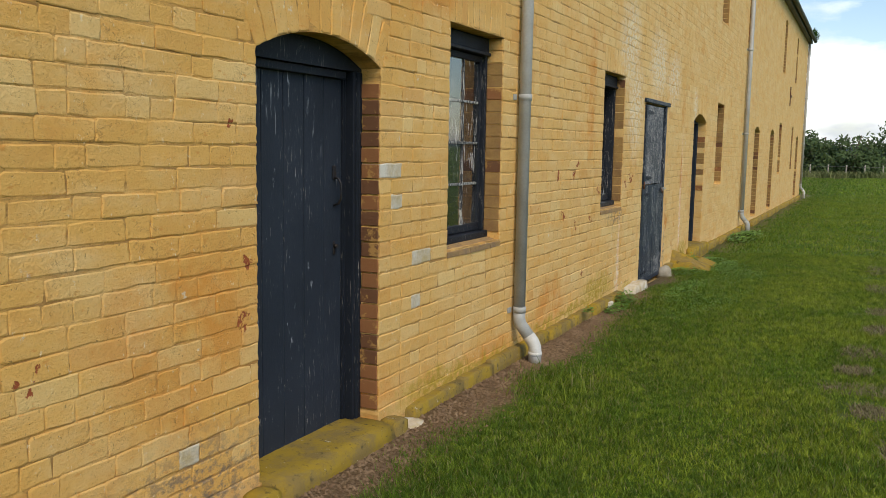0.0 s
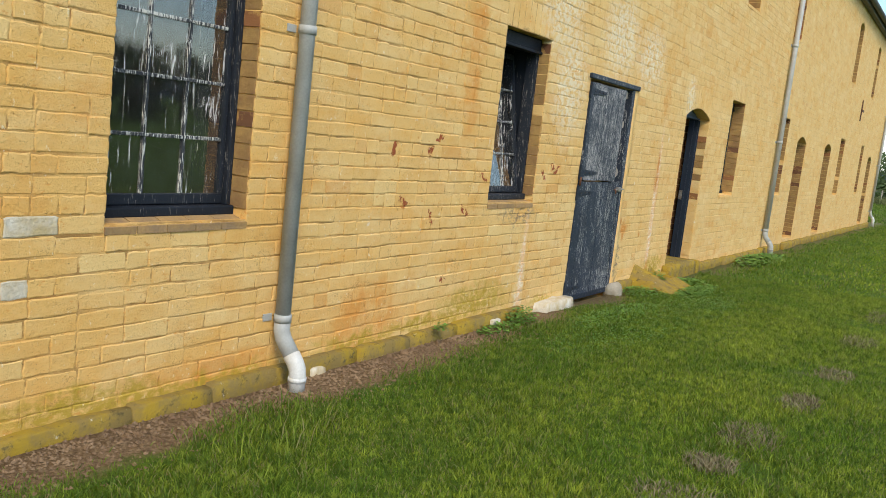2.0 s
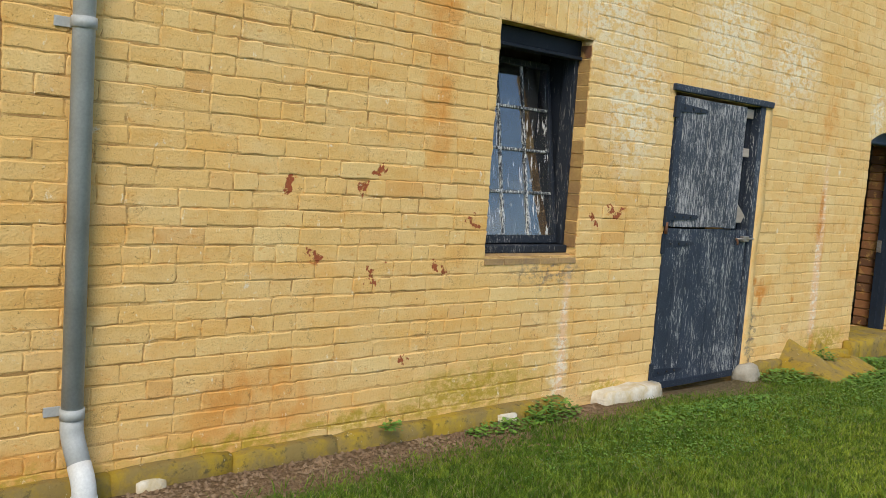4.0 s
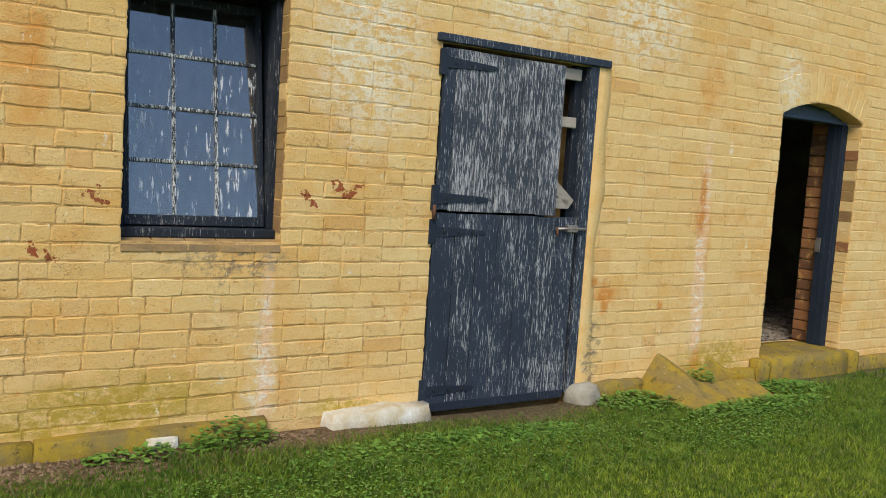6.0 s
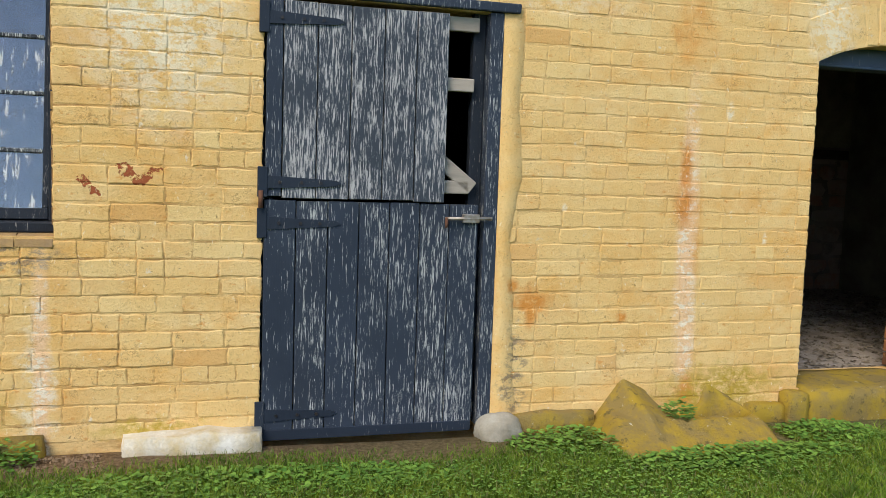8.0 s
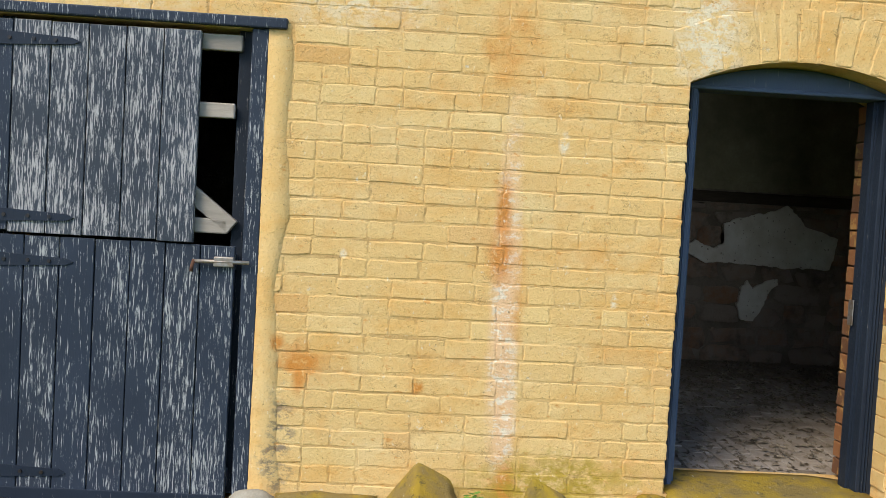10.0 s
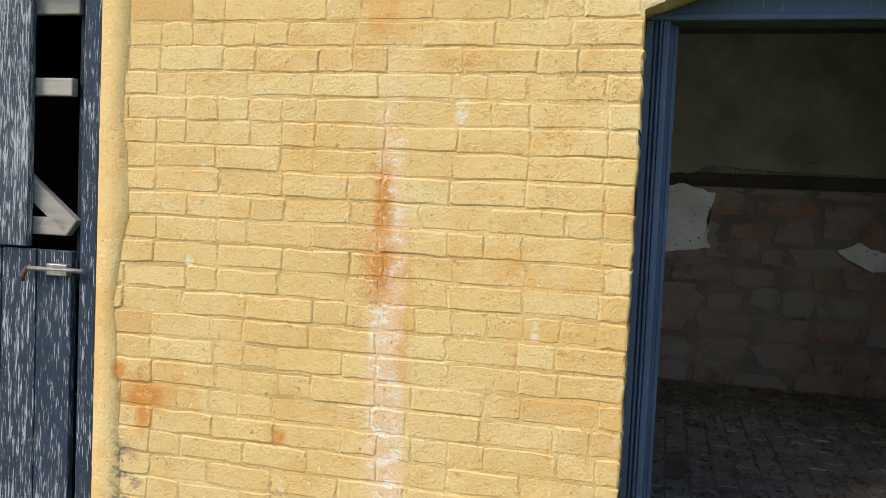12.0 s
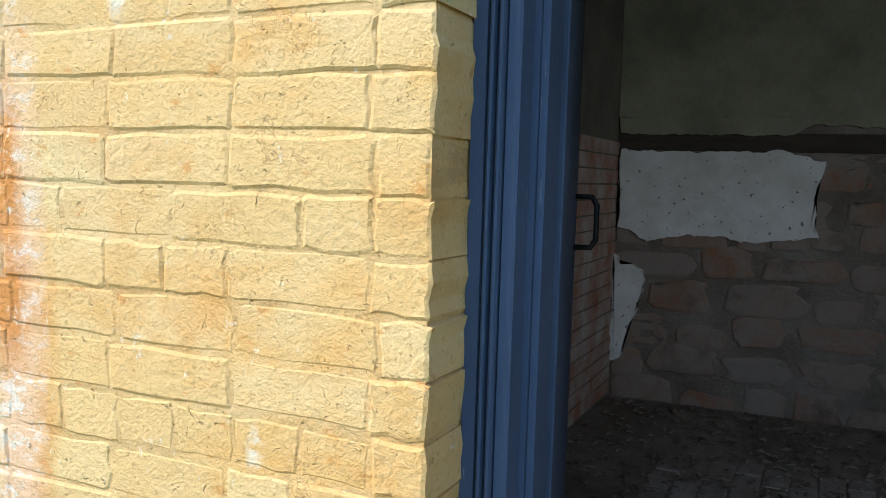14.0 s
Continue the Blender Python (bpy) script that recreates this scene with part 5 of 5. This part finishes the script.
for name, dist, base_h, axis, seed in (("backdrop_hills_east", 900, 60, 0, 3), ("backdrop_hills_north", 900, 16, 1, 8)):
    verts, faces = [], []
    for i in range(81):
        s = -1600 + 40 * i
        h = base_h * (0.55 + 0.9 * noise.noise(Vector((seed, s * 0.0016, 0)))) + 6 * noise.noise(Vector((seed, s * 0.012, 0)))
        for zz in (-8.0, max(2.0, h)):
            verts.append((dist + (0 if zz < 0 else 60), s, zz) if axis == 0 else (s, dist + (0 if zz < 0 else 60), zz))
    faces = [(2 * i, 2 * i + 2, 2 * i + 3, 2 * i + 1) for i in range(80)]
    tagged(from_arrays(name, verts, faces, HILL, smooth=True), "blue wooded hills on the horizon", "hills", kind="structure")

# ---- bricks of the facade ----
brng = random.Random(11)


def brick_mesh(w, h, ang, proud, depth, n_side, soft=0.0055):
    """Vertices (x out, y, z) about the brick's centre, and faces: a worn front, a rounded arris and sides."""
    ts = {1: (0.0,), 2: (0.06, 0.94), 3: (0.05, 0.5, 0.95), 4: (0.04, 0.35, 0.66, 0.96)}[n_side]
    c, s = math.cos(ang), math.sin(ang)
    out, k = [], 0
    for side in range(4):
        for t in ts:
            a = -0.5 + t
            y, z = [(a * w, -h / 2), (w / 2, a * h), (-a * w, h / 2), (-w / 2, -a * h)][side]
            j = 0.0042 if n_side > 1 else 0.001
            out.append((y + brng.uniform(-j, j), z + brng.uniform(-j, j)))
    k = len(out)
    ta, tb = brng.uniform(-0.010, 0.010), brng.uniform(-0.022, 0.022)
    verts = []
    for x, grow in ((proud, -soft), (proud - 0.0028, 0.0), (-depth, 0.001)):
        for y, z in out:
            fy, fz = 1 + 2 * grow / w, 1 + 2 * grow / h
            dx = ta * y + tb * z if x == proud else 0
            yy, zz = y * fy, z * fz
            verts.append((x + dx, yy * c - zz * s, yy * s + zz * c))
    faces = []
    for r in range(2):
        for i in range(k):
            q = (i + 1) % k
            faces.append((r * k + i, (r + 1) * k + i, (r + 1) * k + q, r * k + q))
    verts.append((proud, 0, 0))
    faces += [(i, (i + 1) % k, 3 * k) for i in range(k)]
    return verts, faces


near_bricks, rest_v, rest_f = [], [], []
white_v, white_f = [], []


def lay(cy, cz, w, h, ang=0.0, edge=False):
    n_side = 4 if 2.0 < cy < 14 and cz < 2.4 else 2 if cy < 20 else 1
    proud = (0.0016 + 0.0046 * brng.random() ** 1.5) if cy < 9.2 else (0.0011 + 0.0027 * brng.random() ** 1.6) + (0.001 if edge else 0)
    v, f = brick_mesh(w, h, ang, proud, 0.125 if edge else 0.006, n_side)
    if 11.1 < cy < 12.68 and -0.2 < cz < 1.75 and len(near_bricks) < 300:
        near_bricks.append((cy, cz, v, f))
        return
    tv, tf = (white_v, white_f) if any(abs(cy - a) < w * 0.5 + 0.005 and abs(cz - b) < 0.042 for a, b in WHITE_AT) else (rest_v, rest_f)
    b = len(tv)
    tv += [(x + W, y + cy, z + cz) for x, y, z in v]
    tf += [tuple(i + b for i in q) for q in f]


WHITE_AT = [(4.36, 0.69), (4.24, 0.445), (4.02, 0.97), (4.02, 1.17), (2.40, 0.12)]
COURSE, PHASE = 0.0831, 0.0492
JOINT = 0.0085
k = math.ceil((-0.28 - PHASE) / COURSE)
while PHASE + (k + 1) * COURSE < EAVE - 0.1:
    zm = PHASE + (k + 0.5) * COURSE
    gaps = []
    for o in OPENINGS:
        _, y0, y1, z0, z1, rise = o
        c, a = (y0 + y1) / 2, (y1 - y0) / 2
        if z0 - 0.03 < zm <= z1:
            gaps.append((y0, y1))
        elif rise and z1 < zm < z1 + rise + ARCH_RING + 0.03:
            zc, rad = arc(o)
            ro = rad + ARCH_RING
            if abs(zm - zc) < ro:
                half = min(math.sqrt(ro * ro - (zm - zc) ** 2), a + (zm - z1) * a / (z1 - zc) + 0.004)
                gaps.append((c - half, c + half))
        elif not rise and o[0] == "window" and z1 < zm < z1 + 0.235:
            gaps.append((y0 - 0.02, y1 + 0.02))
    gaps.append((9.60, 10.95) if 1.83 < zm < 1.9 else (40, 41))
    gaps.sort()
    y = 1.25 if zm < 2.6 else 3.5
    y_end = Y_B - 0.02
    y -= brng.uniform(0, 0.2)
    prev_edge = False
    while y < y_end:
        ln = 0.236 if brng.random() < (0.7 if k % 4 else 0.3) else 0.118
        ln *= brng.uniform(0.96, 1.04)
        y1, edge = min(y + ln, y_end), prev_edge
        jump = None
        for g in gaps:
            if y < g[1] - JOINT and y1 > g[0] - 0.045:
                y1, jump = g[0] + JOINT / 2, g[1] - JOINT / 2
                edge = True
                break
        prev_edge = False
        if y1 - y > 0.03:
            lift = 0.006 * math.sin(y * 0.9 + k * 0.35) * 0.5
            lay((y + y1) / 2, zm + lift + brng.uniform(-.0012, .0012), y1 - y - JOINT * brng.uniform(0.05, 0.6), COURSE - JOINT * brng.uniform(0.25, 0.95) + brng.uniform(-.002, .001), brng.uniform(-.005, .005), edge)
        if jump is not None:
            y, prev_edge = jump, True
        else:
            y = y1
    k += 1
# arch and lintel bricks on end
for o in OPENINGS:
    _, y0, y1, z0, z1, rise = o
    c = (y0 + y1) / 2
    if rise:
        zc, rad = arc(o)
        half = math.asin((y1 - y0) / 2 / rad)
        num = int((rad + 0.11) * 2 * half / 0.083)
        for i in range(num):
            a = -half + (i + 0.5) * 2 * half / num
            rr = rad + ARCH_RING / 2
            lay(c + rr * math.sin(a), zc + rr * math.cos(a), (rad + 0.09) * 2 * half / num - 0.006, ARCH_RING - 0.004, -a, True)
    elif o[0] == "window":
        num = int((y1 - y0 + 0.04) / 0.083)
        for i in range(num):
            wd = (y1 - y0 + 0.04) / num
            lay(y0 - 0.02 + (i + 0.5) * wd, z1 + 0.1175, wd - 0.007, 0.229, brng.uniform(-.01, .01), True)
st = from_arrays("brickwork", rest_v, rest_f, PAINT, facade)
st["kind"] = "stuff"
if white_v:
    part_white = from_arrays("whitened_brickwork", white_v, white_f, WHITESTONE, facade)
    part_white["kind"] = "stuff"
# unpainted reveal bricks of the first doorway
for i in range(22):
    z = PHASE + (i - 2) * COURSE
    if z > 1.60:
        break
    w = brng.uniform(0.095, 0.112)
    part("reveal_brick", box(W - w - 0.008, W - 0.006, 3.864, 3.880, z + 0.005, z + COURSE - 0.005, 0.003), REDBRICK, facade)
for cy, cz, v, f in near_bricks:
    o = from_arrays("brick", v, f, PAINT, facade)
    o.location = (W, cy, cz)
